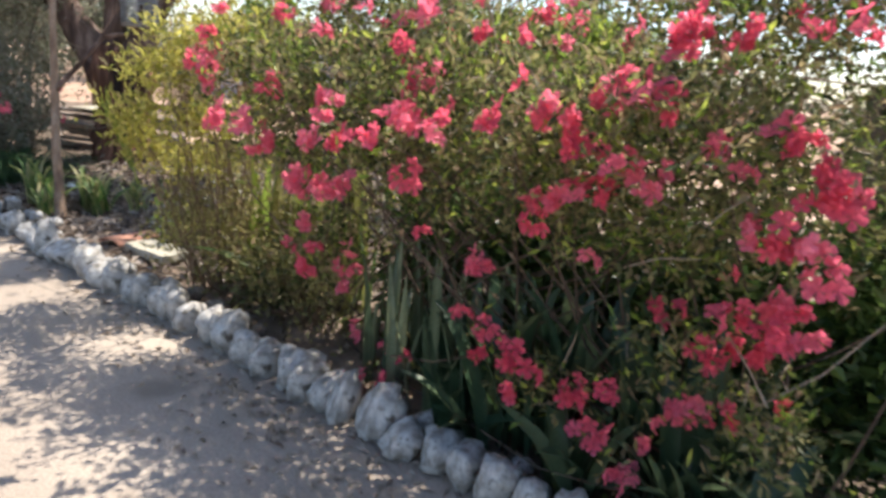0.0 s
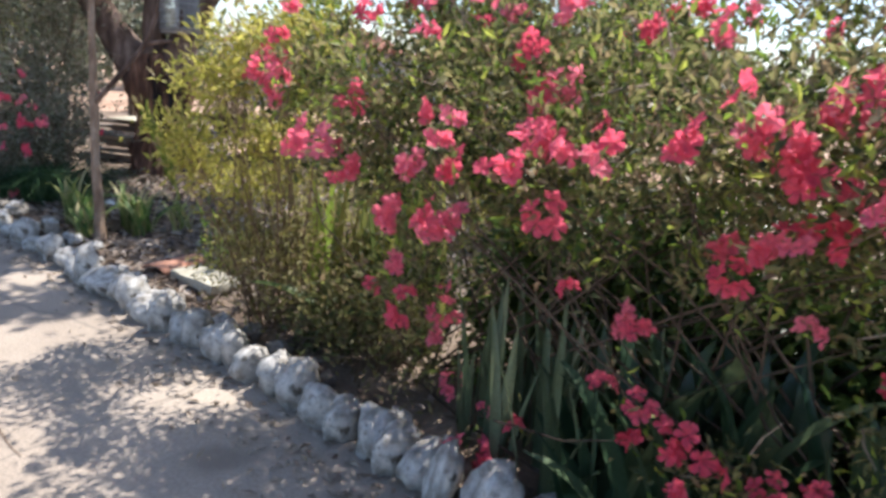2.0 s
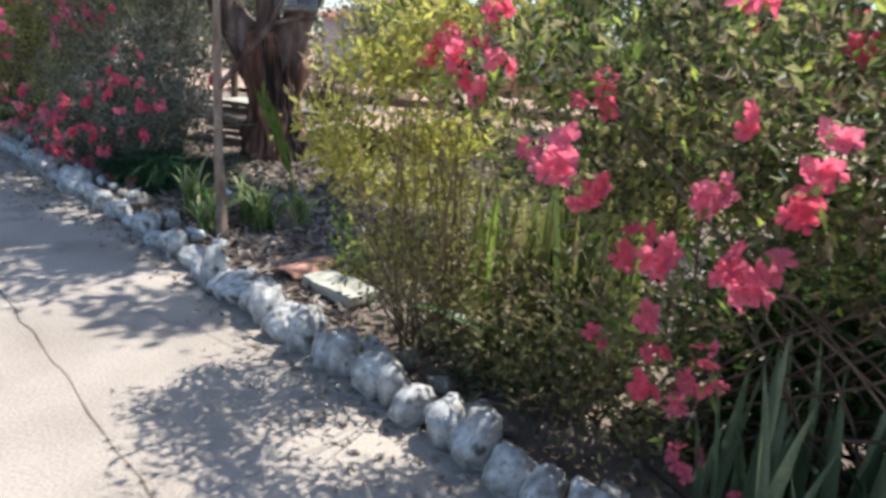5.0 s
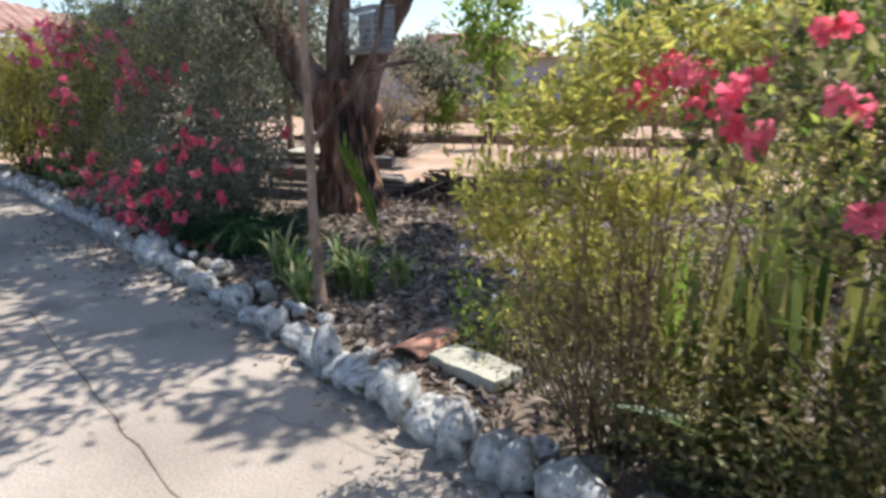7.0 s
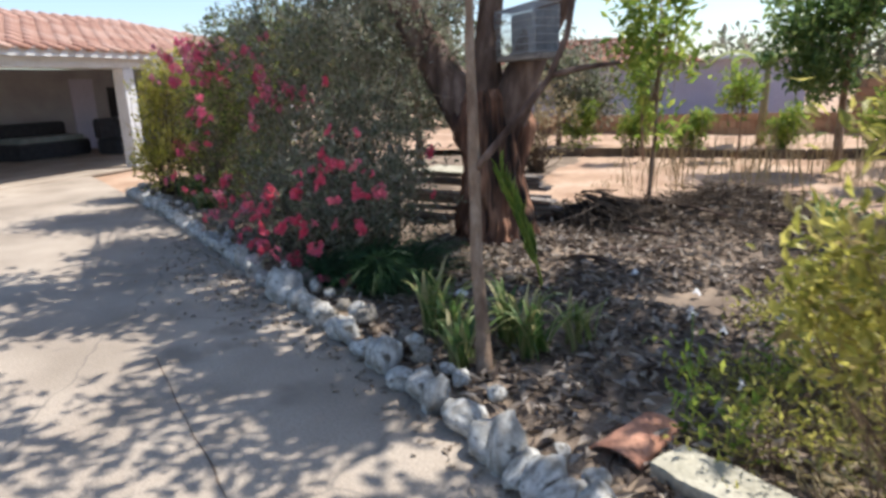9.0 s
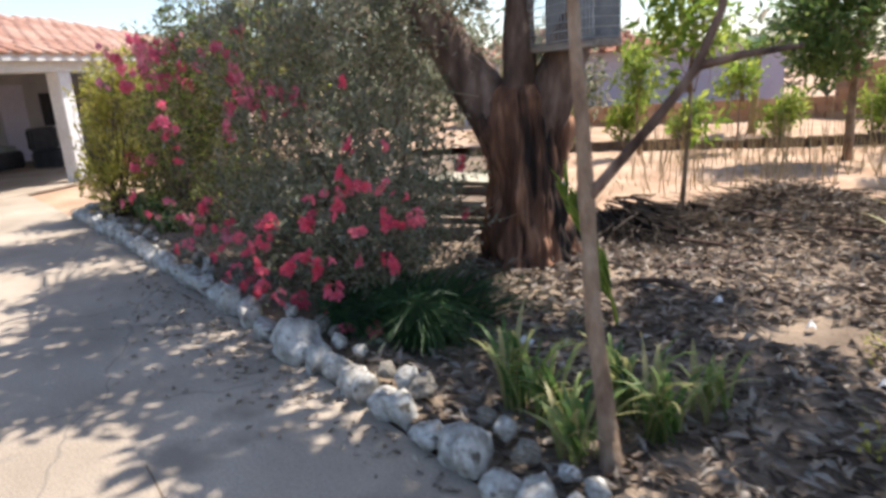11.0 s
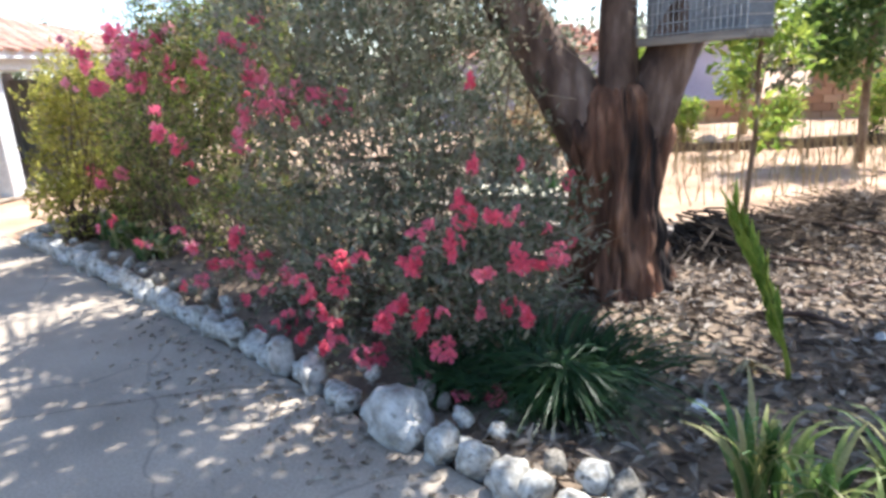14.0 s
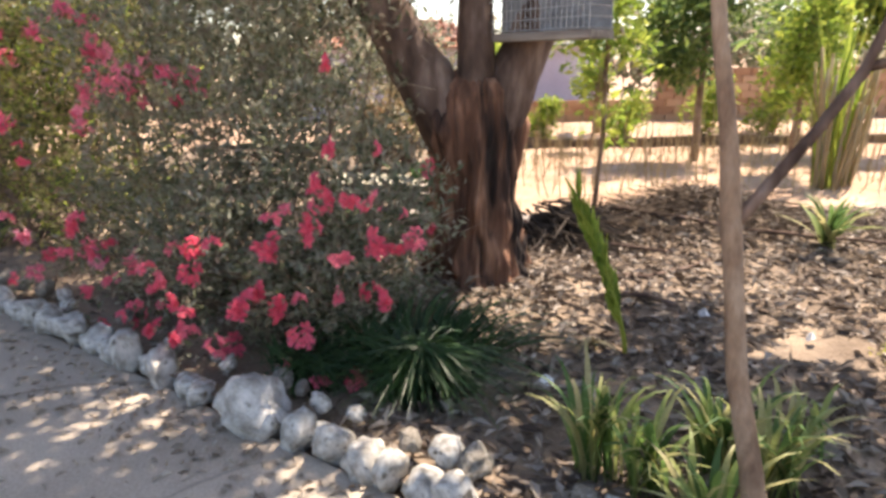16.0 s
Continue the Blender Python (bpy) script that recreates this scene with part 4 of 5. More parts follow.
young_tree((-0.1, 13.8, 0.05), 3.0, "leafy tree with a dense mid-green crown", M_LEAF_MID, [(-0.5, 0, 2.2, 0.75, 0.7, 0.75), (0.2, 0.2, 2.6, 0.7, 0.7, 0.7), (-0.3, 0, 1.45, 0.55, 0.5, 0.4)], 0.07, 330, 0.15)
young_tree((0.75, 12.6, 0.05), 2.3, "bushy citrus-like tree with yellow-green leaves", M_LEAF_LIME, [(0, 0, 1.5, 0.45, 0.45, 0.7), (0.2, 0, 2.1, 0.4, 0.4, 0.4)], 0.035, 170, 0.12)
young_tree((1.9, 14.6, 0.05), 2.8, "leafy green tree at the back of the garden", M_LEAF_MID, [(0, 0, 2.1, 0.9, 0.8, 0.9), (0.8, 0, 2.7, 0.8, 0.7, 0.7)], 0.06, 260, 0.15)
young_tree((-1.4, 15.2, 0.05), 1.5, "small young tree with yellowish leaves", M_LEAF_LIME, [(0, 0, 1.2, 0.35, 0.35, 0.4)], 0.025, 50, 0.12)
young_tree((-3.0, 14.8, 0.05), 1.9, "slim tree with pale green leaves", M_LEAF_LIME, [(0, 0, 1.4, 0.35, 0.35, 0.5)], 0.03, 60, 0.12)
young_tree((3.4, 14.2, 0.05), 3.0, "leafy light green tree at the back of the garden", M_LEAF_LIME, [(0, 0, 2.2, 1.0, 0.8, 0.9), (-0.7, 0, 2.6, 0.7, 0.6, 0.6)], 0.06, 230, 0.16)
shrub("dead_shrub", (-4.6, 13.2, 0.05), [(0, 0, 0.9, 0.8, 0.6, 0.8), (-0.7, 0.2, 0.8, 0.6, 0.5, 0.7)], 260, 9, 0.07, M_DRY, "pale dry dead shrub", [(0, 0, 0), (-0.6, 0.2, 0)], 140, 0.012)
shrub("hedge_shrub", (-9.8, 11.0, 0.02), [(0, 0, 0.6, 0.5, 0.5, 0.6), (-0.3, 0.4, 1.4, 0.5, 0.5, 0.6), (0.6, 1.2, 1.8, 1.0, 0.9, 0.9), (-0.5, 0.6, 0.6, 0.7, 0.6, 0.6)], 650, 12, 0.08, M_LEAF_YEL, "yellow-green shrub near the carport post", [(0, 0, 0), (0.4, 0.8, 0)], 60, 0.014)
for x, y, h, r in ((-6.5, 12.5, 3.6, 1.3), (-8.5, 13.0, 3.4, 1.3), (-4.9, 16.6, 2.4, 0.9)):
    young_tree((x, y, 0.0), h, "grey-green leafy tree behind the flower bed", M_LEAF_GREY, [(0, 0, h * 0.75, r, r * 0.9, h * 0.3), (0.5, 0, h * 0.45, r * 0.8, r * 0.7, h * 0.25)], 0.07, 330, 0.14)

# banana plants and canes
def banana(at, h, label, leaves=7, s=1.0):
    e = thing("banana_plant", at, label, "banana plant")
    v, f = [], []
    tube(v, f, [(0, 0, -0.05), (0.02, 0, h * 0.5), (0.04, 0, h)], [0.09 * s, 0.075 * s, 0.05 * s], 12, 0.06)
    put("stem", mesh_from("stem", v, f, M_DRY, True), e)
    for i in range(leaves):
        an = 2 * math.pi * (i + 0.3) / leaves
        L, W = rng.uniform(1.0, 1.5) * s, 0.16 * s
        v, f = [], []
        for k in range(11):
            t = k / 10
            q = Vector((math.cos(an) * L * t * 0.8, math.sin(an) * L * t * 0.8, h - 0.1 + L * (0.95 * t - 0.85 * t * t)))
            w = W * math.sin(math.pi * min(1, 0.12 + 0.88 * t)) ** 0.6 + 0.006
            side = Vector((-math.sin(an), math.cos(an), 0)) * w
            v += [q - side + Vector((0, 0, 0.04 * s)), q, q + side + Vector((0, 0, 0.04 * s))]
            if k:
                o = 3 * k
                f += [(o - 3, o - 2, o + 1, o), (o - 2, o - 1, o + 2, o + 1)]
        put("leaf", mesh_from("leaf", v, f, M_BLADE, True), e)
    return e


banana((-0.9, 16.9, 0.17), 1.55, "banana plant with broad arching leaves behind the garden", 6, 1.0)
banana((2.6, 16.7, 0.17), 1.5, "banana plant with broad arching leaves behind the garden", 7, 1.1)
for x, y, h in ((0.62, 11.5, 2.5), (0.95, 11.7, 2.3)):
    tuft("cane_clump", (x, y, 0.04), 26, h, 0.5, 0.04, M_LEAF_LIME, "tall clump of cane with dry straw-coloured stems", "cane", 0.15, 0.12, True)
    e = thing("dry_cane_stems", (x, y, 0.04), "dry straw-coloured cane stems", "cane")
    for k in range(16):
        v, f = [], []
        a = rng.uniform(0, 6.28)
        tube(v, f, curve_pts((0.14 * math.cos(a), 0.14 * math.sin(a), -0.03), (0.3 * math.cos(a), 0.3 * math.sin(a), rng.uniform(0.9, 1.7)), 0.03, 5), [0.018] * 6, 6)
        put("cane", mesh_from("cane", v, f, M_DRY, True), e)
# dry upright weed stalks across the clay
V, F = [], []
for _ in range(320):
    x, y = rng.uniform(-3.2, 3.5), rng.uniform(11.0, 15.3)
    h = rng.uniform(0.25, 1.0)
    tube(V, F, curve_pts((x, y, -0.02), (x + rng.normal(0, 0.1), y + rng.normal(0, 0.1), h), 0.03, 3), [0.007, 0.006, 0.005, 0.003], 4)
tagged(put("dry_weed_stalks", mesh_from("dry_weed_stalks", V, F, M_DRY)), "scattered dry straw-coloured weed stalks standing in clay", "weeds", kind="stuff")
P = np.c_[rng.uniform(-3.5, 3.0, 2600), rng.uniform(10.5, 15.5, 2600), np.full(2600, 0.05)]
P = P[np.array([noise.noise(Vector((p[0] * 0.9, p[1] * 0.9, 9))) for p in P]) > 0.0]
P[:, 2] = [bed_z(p[0], p[1]) for p in P]
tagged(put("dry_grass", leaf_mesh("dry_grass", P, rng.normal(0, 0.45, (len(P), 3)) + [0, 0, 1], 0.13, 0.012, M_DRY)), "sparse dry yellow grass on the clay", "grass", kind="stuff")

# ---- things in the bed ----
cage = thing("wire_cage", (-3.55, 7.85, 1.64), "grey wire cage on a wooden tray wedged between the tree limbs", "cage", rz=-52)
box("tray", -0.46, -0.11, 0.10, 0.46, 0.11, 0.15, M_PLANK, cage, 0.008, "worn wooden tray")
box("back_panel", -0.45, 0.085, 0.152, 0.45, 0.10, 0.50, M_SHEET, cage, 0.003, "dull grey sheet panel")
V, F = [], []
for i in range(23):
    x = -0.45 + i * 0.90 / 22
    tube(V, F, [(x, -0.11, 0.15), (x, -0.11, 0.52)], [0.0028] * 2, 4)
    tube(V, F, [(x, -0.11, 0.52), (x, 0.11, 0.52)], [0.0028] * 2, 4)
for i in range(7):
    z = 0.16 + i * 0.06
    tube(V, F, [(-0.45, -0.112, z), (0.45, -0.112, z)], [0.0035] * 2, 4)
    tube(V, F, [(0.45, -0.11, z), (0.45, 0.11, z)], [0.0035] * 2, 4)
put("wire_mesh", mesh_from("wire_mesh", V, F, M_WIRE), cage)
# timber stack behind the tree
for i in range(9):
    a = rng.uniform(-9, 9)
    z = 0.10 + 0.055 * i
    e = thing("plank", (-4.5 + rng.normal(0, 0.12), 9.35 + rng.normal(0, 0.12), z), "weathered grey plank in a loose stack behind the tree", "plank", "stacked planks", rz=a - 12)
    box("board", -0.85 - 0.1 * (i % 3), -0.07, -0.02, 0.85 + 0.12 * (i % 2), 0.07, 0.02, M_PLANK, e, 0.006)
e = thing("sheet_board", (-4.75, 9.4, 0.60), "pale board lying on the stacked planks", "board", rz=-15)
box("board", -0.4, -0.25, -0.012, 0.4, 0.25, 0.012, M_PALE, e, 0.004)
for x, y, L, a in ((-2.95, 9.0, 1.5, -32), (-3.1, 9.3, 1.2, -20), (-2.5, 8.3, 0.9, 20), (-2.2, 9.2, 1.1, -50), (-1.3, 8.9, 1.6, -28), (-2.9, 7.6, 0.5, -35)):
    e = thing("fallen_branch", (x, y, bed_z(x, y) + 0.03), "bare grey fallen branch lying on leaf litter", "branch", rz=a)
    v, f = [], []
    tube(v, f, curve_pts((-L / 2, 0, 0), (L / 2, 0, 0.03), 0.03, 6), [0.024 - 0.002 * i for i in range(7)], 7, 0.1)
    put("wood", mesh_from("wood", v, f, M_LIMB, True), e)
# brush heap
V, F = [], []
for _ in range(1100):
    x, y = -1.8 + rng.normal(0, 0.6), 9.5 + rng.normal(0, 0.36)
    z = bed_z(x, y)
    an, L = rng.uniform(0, 6.28), rng.uniform(0.12, 0.45)
    tube(V, F, curve_pts((x, y, z + 0.01), (x + L * math.cos(an), y + L * math.sin(an), z + rng.uniform(-0.02, 0.10)), 0.02, 3), [0.006, 0.005, 0.004, 0.003], 4)
tagged(put("brush_heap", mesh_from("brush_heap", V, F, M_TWIG)), "low heap of dark dry twigs and cuttings", "brush", kind="stuff")

V, F = [], []
for _ in range(520):
    a, r = rng.uniform(0, 6.28), 0.55 * math.sqrt(rng.uniform())
    x, y = -3.2 + r * math.cos(a), 9.3 + 0.6 * r * math.sin(a)
    z = bed_z(x, y) + 0.42 * (1 - r / 0.6) * rng.uniform(0.2, 1)
    an, L = rng.normal(-0.4, 0.7), rng.uniform(0.2, 0.6)
    tube(V, F, curve_pts((x, y, z), (x + L * math.cos(an), y + L * math.sin(an), max(0.05, z - rng.uniform(0, 0.16))), 0.02, 3), [0.011, 0.010, 0.008, 0.004], 4)
tagged(put("branch_heap", mesh_from("branch_heap", V, F, M_DARKTWIG)), "dark heap of cut branches beside the old tree", "brush", kind="stuff")
tile = thing("roof_tile", (-2.33, 4.92, 0.12), "curved terracotta roof tile lying by the stones", "tile", rz=-25)
V, F = [], []
for i in range(9):
    a = math.pi * (0.12 + 0.76 * i / 8)
    for s, r in ((-1, 0.13), (1, 0.11)):
        for dr in (0, 0.014):
            V.append(((r - dr) * math.cos(a), s * 0.2, (r - dr) * math.sin(a) * 0.55 - 0.06))
for i in range(8):
    o = 4 * i
    F += [(o, o + 2, o + 6, o + 4), (o + 1, o + 5, o + 7, o + 3), (o, o + 4, o + 5, o + 1), (o + 2, o + 3, o + 7, o + 6)]
F += [(0, 1, 3, 2), (32, 34, 35, 33)]
put("shell", mesh_from("shell", V, F, M_TERRA, True), tile)
e = thing("pale_slab", (-2.02, 4.66, 0.11), "pale flat stone slab lying on the soil", "slab", rz=-32)
bm = bmesh.new()
box_bm(bm, -0.23, -0.11, -0.05, 0.23, 0.11, 0.01)
bmesh.ops.subdivide_edges(bm, edges=bm.edges[:], cuts=6, use_grid_fill=True)
for v in bm.verts:
    j = noise.noise_vector(v.co * 9)
    v.co += Vector((j.x * 0.02, j.y * 0.02, j.z * 0.008))
put("slab", bm_mesh("slab", bm, M_PALE), e)
for x, y, a, s in ((-3.7, 6.55, 20, 1.0), (-2.1, 7.0, 60, 0.8), (-1.5, 6.2, 10, 0.9), (-2.55, 7.4, 80, 1.1), (-1.95, 6.3, 40, 0.7)):
    e = thing("paper_scrap", (x, y, bed_z(x, y) + 0.035), "small crumpled white scrap on the soil", "litter", rz=a)
    V = [(0.05 * s * math.cos(t) * (1 + 0.3 * math.sin(3 * t + x)), 0.035 * s * math.sin(t), 0.02 * math.sin(2 * t + y)) for t in [i * math.pi / 4 for i in range(8)]] + [(0, 0, 0.045)]
    put("scrap", mesh_from("scrap", V, [(i, (i + 1) % 8, 8) for i in range(8)], M_WHITE), e)

for x, y, h in ((-2.15, 5.08, 0.62), (-1.95, 4.95, 0.38), (-1.75, 5.6, 0.45)):
    e = thing("flowering_weed", (x, y, 0.04), "thin green weed stalk with a small white flower head", "weed")
    v, f = [], []
    tube(v, f, curve_pts((0, 0, -0.03), (0, 0, h - 0.04), 0.02, 5), [0.006, 0.005, 0.005, 0.004, 0.004, 0.003], 6)
    put("stalk", mesh_from("stalk", v, f, M_BLADE, True), e)
    P = rng.normal(0, 0.008, (14, 3)) + [0, 0, h - 0.04]
    put("flower_head", leaf_mesh("flower_head", P, rng.normal(0, 1, (14, 3)), 0.024, 0.014, M_WHITE), e, None, "small white petals")
    P = np.c_[rng.normal(0, 0.07, (60, 2)), rng.uniform(0.02, h * 0.75, 60)]
    tagged(put("leaf_spray", leaf_mesh("leaf_spray", P, rng.normal(0, 1, (60, 3)) + [0, 0, 0.4], 0.07, 0.022, M_LEAF_LIME), e), kind="stuff")

# leaf litter
def litter(name, n, area, length, width, material, label, lift=0.012):
    pts = []
    while len(pts) < n:
        x, y = rng.uniform(area[0], area[2]), rng.uniform(area[1], area[3])
        if y > kerb_y(x) + 0.2 and noise.noise(Vector((x * 0.8, y * 0.8, 4))) > -0.62:
            pts.append((x, y, bed_z(x, y) + lift + 0.02 * rng.uniform()))
    d = rng.normal(0, 1, (n, 3)) * [1, 1, 0.22]
    tagged(put(name, leaf_mesh(name, pts, d, length, width, material, 0.4)), label, "leaf litter", kind="stuff")


litter("leaf_litter", 11000, (-4.6, 4.2, 0.6, 10.2), 0.11, 0.036, M_LITTER, "thick grey-brown layer of fallen dry leaves")
litter("leaf_litter", 3000, (-8.5, 2.2, 2.5, 10.5), 0.07, 0.035, M_LITTER, "scattered small dry leaves on the soil")
pts, dd = [], []
for _ in range(600):
    x = rng.uniform(-7.5, 1.6)
    off = -abs(rng.normal(0, 0.26 if x > -1.6 or x < -4.6 else 0.12)) - 0.02
    n = kerb_n(x)
    pts.append((x + n.x * off, kerb_y(x) + n.y * off, 0.006 + 0.006 * rng.uniform()))
    dd.append(rng.normal(0, 1, 3) * [1, 1, 0.12])
for _ in range(500):
    x = rng.choice((-5.6, -0.5)) + rng.normal(0, 0.6)
    off = -abs(rng.normal(0, 0.3)) - 0.02
    n = kerb_n(x)
    pts.append((x + n.x * off, kerb_y(x) + n.y * off, 0.006 + 0.008 * rng.uniform()))
    dd.append(rng.normal(0, 1, 3) * [1, 1, 0.2])
tagged(put("driveway_leaves", leaf_mesh("driveway_leaves", pts, dd, 0.05, 0.026, M_LITTER_PALE)), "small dry leaves swept against the stone edging", "leaf litter", kind="stuff")

# ---- carport house ----
cp = thing("carport_house", (-13.75, 13.4, 0.0), "low house with an open carport under a red clay tile roof", "house")
box("post", -0.16, -0.16, -0.05, 0.14, 0.14, 2.12, M_WHITE, cp, 0.012, "white painted post")
box("post", -0.16, 5.9, -0.05, 0.14, 6.2, 2.12, M_WHITE, cp, 0.012, "white painted post")
box("beam", -0.2, -5.4, 2.122, 0.16, 6.5, 2.34, M_WHITE, cp, 0.01, "white painted beam")
box("fascia", 0.34, -5.6, 2.30, 0.38, 6.75, 2.46, M_WHITE, cp, 0.006, "white fascia board")
box("wall", -5.6, -5.4, -0.05, -5.4, 6.4, 2.32, M_GREYWALL, cp, 0.01, "grey rendered back wall")
box("wall", -5.4, 6.2, -0.05, -0.17, 6.4, 2.12, M_GREYWALL, cp, 0.01, "grey rendered side wall")
box("ceiling", -5.4, -5.4, 2.345, 0.30, 6.4, 2.38, M_GREYWALL, cp, 0.004)
box("floor_slab", -5.4, -5.3, -0.03, 0.15, 6.19, 0.012, M_CONCRETE, cp, 0.006)
box("door", -5.4, 3.1, 0.02, -5.36, 3.9, 2.05, M_LILAC, cp, 0.006, "pale closed door")
box("window", -5.4, 4.4, 0.9, -5.37, 5.6, 1.8, M_DARKCLOTH, cp, 0.006, "dark window")
V = [(0.42, -5.8, 2.44), (0.42, 6.95, 2.44), (-3.6, 3.4, 3.55), (-3.6, -2.9, 3.55), (-7.6, 6.95, 2.44), (-7.6, -5.8, 2.44)]
put("roof", mesh_from("roof", V, [(0, 1, 2, 3), (1, 4, 2), (4, 5, 3, 2), (5, 0, 3), (0, 5, 4, 1)], M_ROOFBASE), cp)
bm = bmesh.new()
bmesh.ops.create_cone(bm, cap_ends=True, segments=10, radius1=0.10, radius2=0.085, depth=0.46)
for v in bm.verts:
    v.co = Vector((v.co.z, v.co.x, v.co.y * 0.55))
TILE = bm_mesh("roof_tile", bm, M_ROOF, True)
slope = math.degrees(math.atan2(1.11, 4.02))
for j in range(10):
    u = (j + 0.4) / 10
    y0, y1 = -5.7 + u * 2.9, 6.85 - u * 3.5
    k = int((y1 - y0) / 0.34)
    for i in range(k + 1):
        put("roof_tile", TILE, cp, pose(0.42 - 4.02 * u, y0 + (y1 - y0) * i / max(k, 1), 2.46 + 1.11 * u, 0, slope, 0))
seat = thing("outdoor_sofa", (-18.3, 14.7, 0.012), "dark low sofa with a pale cushion inside the carport", "sofa")
box("base", -0.5, -1.1, 0.0, 0.5, 1.1, 0.42, M_DARKCLOTH, seat, 0.05)
box("cushion", -0.35, -0.95, 0.422, 0.48, 0.95, 0.56, M_PALECLOTH, seat, 0.04, "pale grey-green cushion")
box("backrest", -0.55, -1.1, 0.425, -0.36, 1.1, 0.9, M_DARKCLOTH, seat, 0.05)
seat2 = thing("armchair", (-16.9, 15.9, 0.012), "dark armchair inside the carport", "armchair")
box("base", -0.4, -0.4, 0.0, 0.4, 0.4, 0.4, M_DARKCLOTH, seat2, 0.05)
box("backrest", -0.45, -0.4, 0.405, -0.25, 0.4, 0.95, M_DARKCLOTH, seat2, 0.05)

# ---- neighbour's house and back wall ----
nb = thing("neighbour_house", (-3.2, 21.0, -0.05), "low pale lilac house with a clay tile roof beyond the garden", "house")
for x0, x1, z0, z1 in ((-4.5, -2.2, 0, 1.98), (-2.2, -1.3, 0, 0.75), (-2.2, -1.3, 1.65, 1.98), (-1.3, 3.6, 0, 1.98)):
    box("wall", x0, 0, z0, x1, 0.25, z1, M_LILAC, nb, 0.004, "pale lilac rendered wall")
box("wall", 3.35, 0.26, 0, 3.6, 5.0, 1.98, M_LILAC, nb, 0.004)
box("wall", -4.5, 5.0, 0, 3.6, 5.2, 1.98, M_LILAC, nb, 0.004)
win = box("window", -2.16, 0.08, 0.78, -1.34, 0.14, 1.62, M_DARKCLOTH, nb, 0.004, "dark shuttered window")
V = [(-5.0, -0.45, 1.99), (1.2, -0.45, 1.99), (1.2, 5.6, 1.99), (-5.0, 5.6, 1.99), (-2.8, 2.5, 2.75), (-0.9, 2.5, 2.75)]
put("roof", mesh_from("roof", V, [(0, 1, 5, 4), (1, 2, 5), (2, 3, 4, 5), (3, 0, 4), (0, 3, 2, 1)], M_ROOFBASE), nb)
sl = math.degrees(math.atan2(0.76, 2.95))
for j in range(6):
    u = (j + 0.4) / 6
    for i in range(15):
        x = -4.9 + 2.1 * u + (6.0 - 4.2 * u) * i / 14
        put("roof_tile", TILE, nb, pose(x, -0.45 + 2.95 * u, 2.01 + 0.76 * u, -0.0, sl, 90) @ Matrix.Rotation(math.pi, 4, "Z"))
box("flat_roof", 1.21, -0.3, 1.985, 3.9, 5.4, 2.09, M_WHITE, nb, 0.01, "pale flat roof slab")

bw = thing("wall_back", (0, 0, 0), "low brown mud-brick boundary wall", "wall", kind="structure")
box("wall_core", -6.0, 19.52, -0.05, 1.2, 19.68, 0.62, M_MORTAR, bw, 0.004)
box("wall_core", 1.2, 19.52, -0.05, 9.0, 19.68, 1.38, M_MORTAR, bw, 0.004)
bm = bmesh.new()
box_bm(bm, -0.19, -0.03, -0.085, 0.19, 0.03, 0.085, 0.01)
BRICK = bm_mesh("brick", bm, M_BRICK)
for j in range(8):
    for i in range(38):
        x = -5.8 + 0.4 * i + 0.2 * (j % 2)
        if j < 4 or x > 1.4:
            put("brick", BRICK, bw, pose(x, 19.505, 0.04 + 0.178 * j))
for x in (3.54, 2.3):
    e = thing("stake", (x, 15.2, 0.0), "thin grey wooden stake standing in the soil", "stake")
    v, f = [], []
    tube(v, f, [(0, 0, -0.05), (0.01, 0, 0.6), (0.0, 0.01, 1.2)], [0.035, 0.032, 0.03], 8, 0.1)
    put("pole", mesh_from("pole", v, f, M_LIMB, True), e)

# dark board fence glimpsed past the near azalea
fence = thing("board_fence", (2.6, 3.3, 0.0), "dark reddish-brown upright board fence behind the azalea", "fence", rz=-38)
for i in range(16):
    box("board", -0.4 + 0.15 * i, 0, -0.03, -0.26 + 0.15 * i, 0.025, 1.75 + 0.05 * (i % 3), M_BLOCK, fence, 0.005)
# far trees that close the view
P, D, C = clump_points([(x, 29 + 3 * math.sin(x * 1.7), 1.6 + 0.7 * math.sin(x * 2.3), 2.4, 1.6, 1.5 + 0.5 * math.sin(x)) for x in np.arange(-30, 24, 3.0)], 1500, 9, 0.35, 0.6)
tagged(put("far_trees", leaf_mesh("far_trees", P, D, 0.4, 0.2, M_LEAF_GREY)), "distant belt of grey-green trees", "trees", kind="stuff")

# ---- stone edging, piece by piece ----
kerb = thing("stone_edging", (0, 0, 0), "row of rough white-limewashed stones edging the bed", "edging", kind="structure")


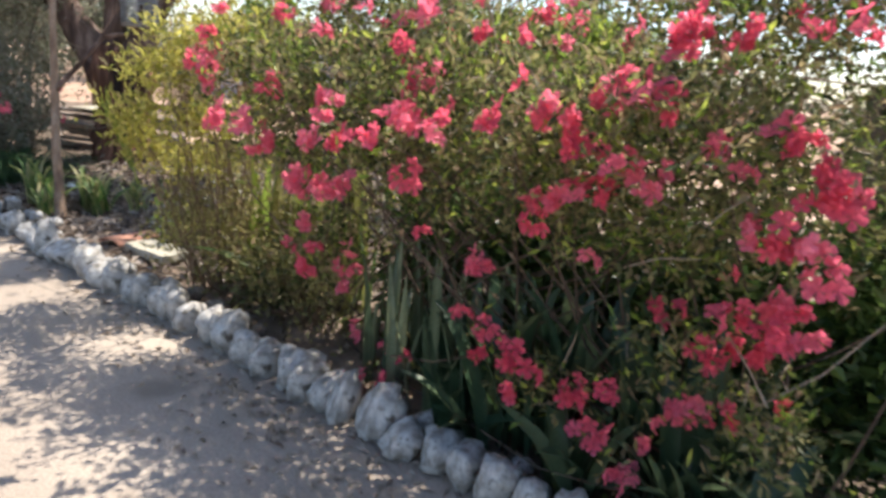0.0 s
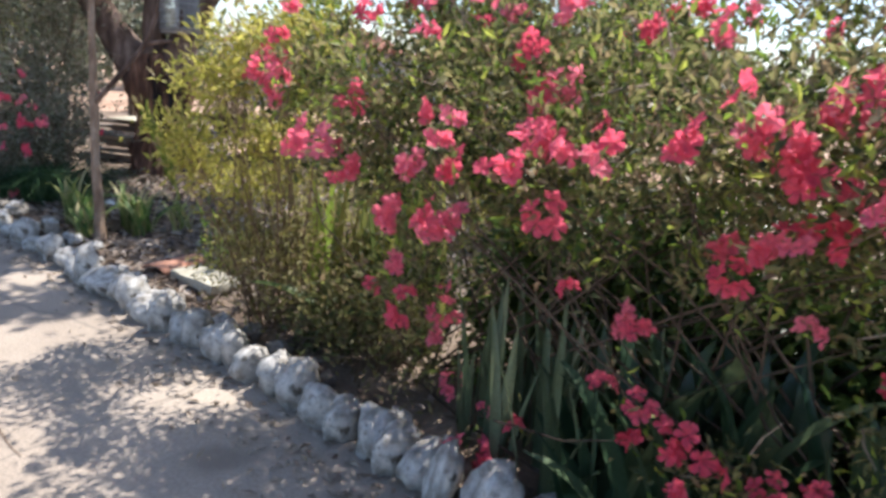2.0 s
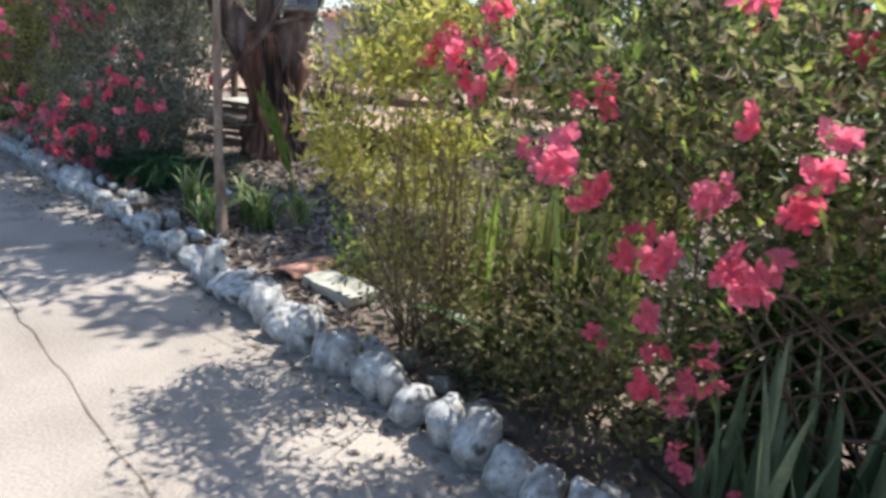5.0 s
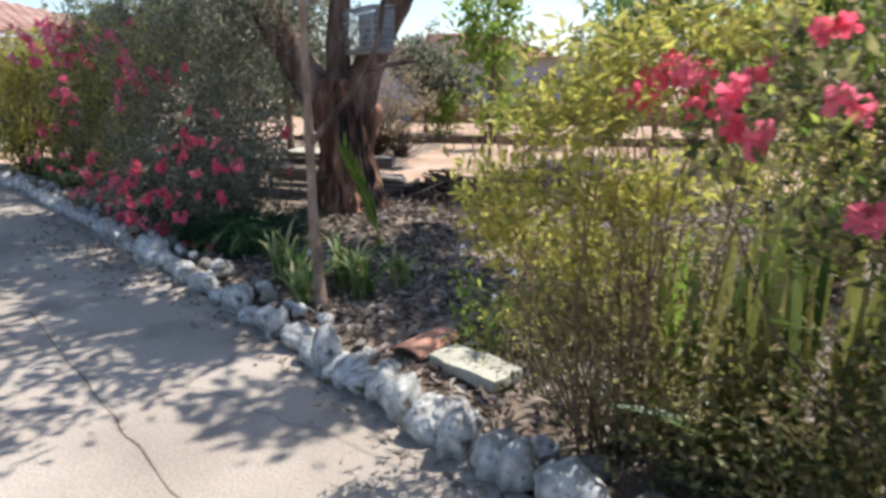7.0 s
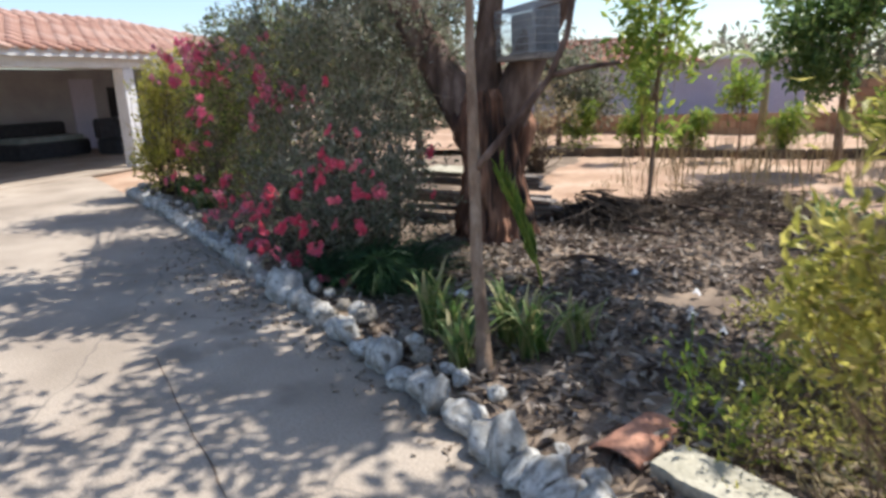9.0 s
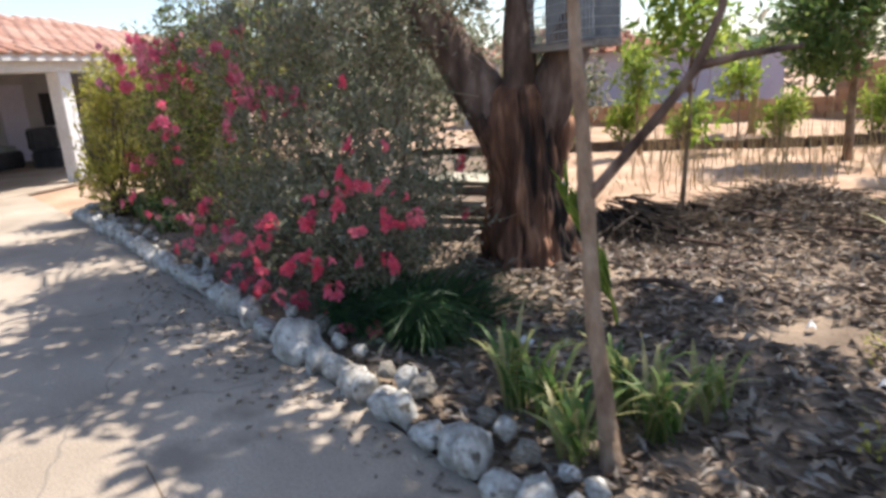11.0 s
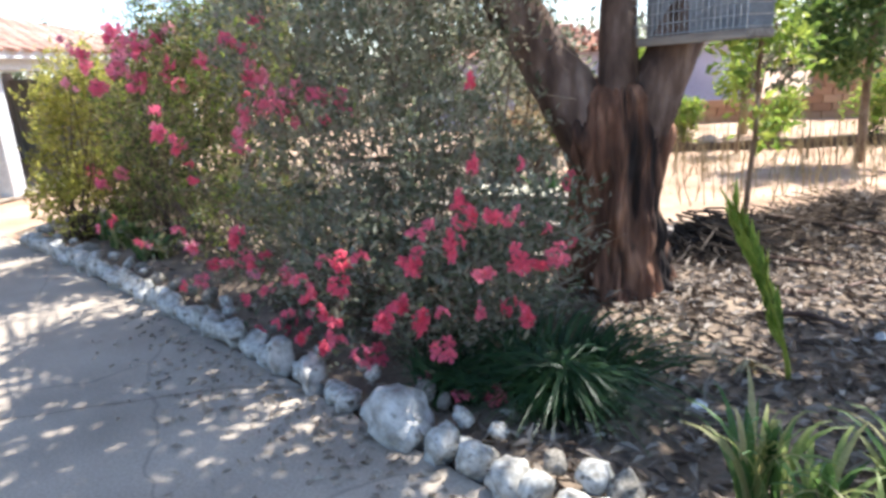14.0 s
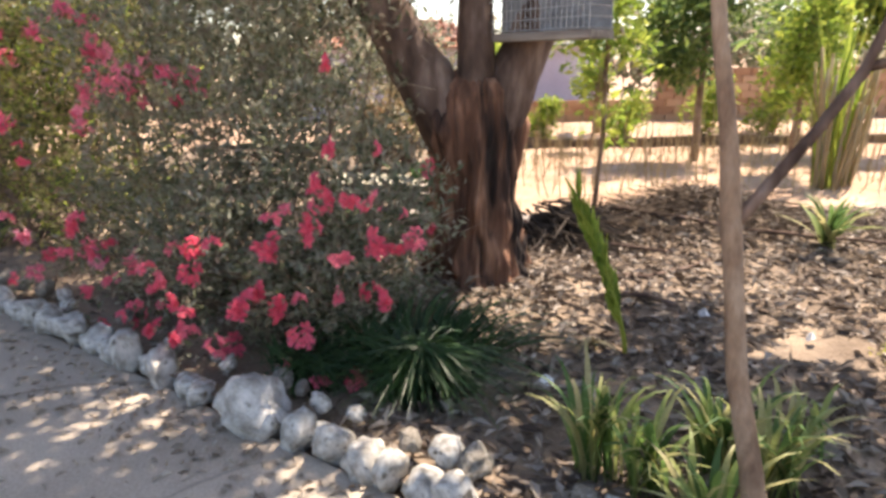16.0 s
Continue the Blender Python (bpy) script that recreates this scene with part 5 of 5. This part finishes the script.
def stone_me(material):
    bm = bmesh.new()
    bmesh.ops.create_icosphere(bm, subdivisions=3, radius=0.5)
    o = Vector(rng.uniform(-50, 50, 3))
    cuts = [(Vector(rng.normal(0, 1, 3)).normalized(), rng.uniform(0.36, 0.47)) for _ in range(9)]
    for v in bm.verts:
        d = v.co.normalized()
        q = Vector([math.copysign(abs(c) ** 0.75, c) for c in d]) * 0.52
        for nrm, r in cuts:  # flat broken faces
            k = q.dot(nrm)
            if k > r:
                q -= nrm * (k - r) * 0.9
        v.co = q * (1 + 0.22 * noise.noise(d * 1.4 + o) + 0.12 * noise.noise(d * 4.0 + o) + 0.05 * noise.noise(d * 9.0 + o))
    return bm_mesh("stone", bm, material, True)


STONES = [stone_me(M_STONE) for _ in range(14)]
STONES2 = [stone_me(M_STONE2) for _ in range(6)]
x, big_laid = 2.6, False
while x > -10.6:
    near = x > -3.0
    w = rng.uniform(0.10, 0.21) if near else rng.uniform(0.10, 0.22)
    n = kerb_n(x)
    h = rng.uniform(0.16, 0.30) if near else rng.uniform(0.12, 0.25)
    big = not big_laid and x < -5.08
    if big:  # the one large boulder
        w, h, big_laid = 0.36, 0.29, True
    dx = w * (0.84 if near else 0.88)
    off = (0.02 if near else 0.06) + rng.uniform(0, 0.04)
    a = math.degrees(math.atan2(n.y, n.x)) - 90
    put("stone", STONES[int(rng.integers(14))], kerb, pose(x + n.x * off, kerb_y(x) + n.y * off, h * 0.34, rng.uniform(-20, 20), rng.uniform(-20, 20), a + rng.uniform(-15, 15)) @ Matrix.Diagonal((w * 1.08, 0.26 if big else rng.uniform(0.17, 0.24) if near else rng.uniform(0.14, 0.19), h, 1)))
    if rng.uniform() < 0.75:
        s = rng.uniform(0.08, 0.15)
        of2 = off + rng.uniform(0.11, 0.2)
        put("stone", (STONES if rng.uniform() < 0.6 else STONES2)[int(rng.integers(6))], kerb, pose(x + n.x * of2, kerb_y(x) + n.y * of2, 0.05 + s * 0.3 + 0.05 * (not near), rng.uniform(-25, 25), rng.uniform(-25, 25), rng.uniform(0, 360)) @ Matrix.Diagonal((s, s * 0.8, s * 0.75, 1)))
    x -= dx
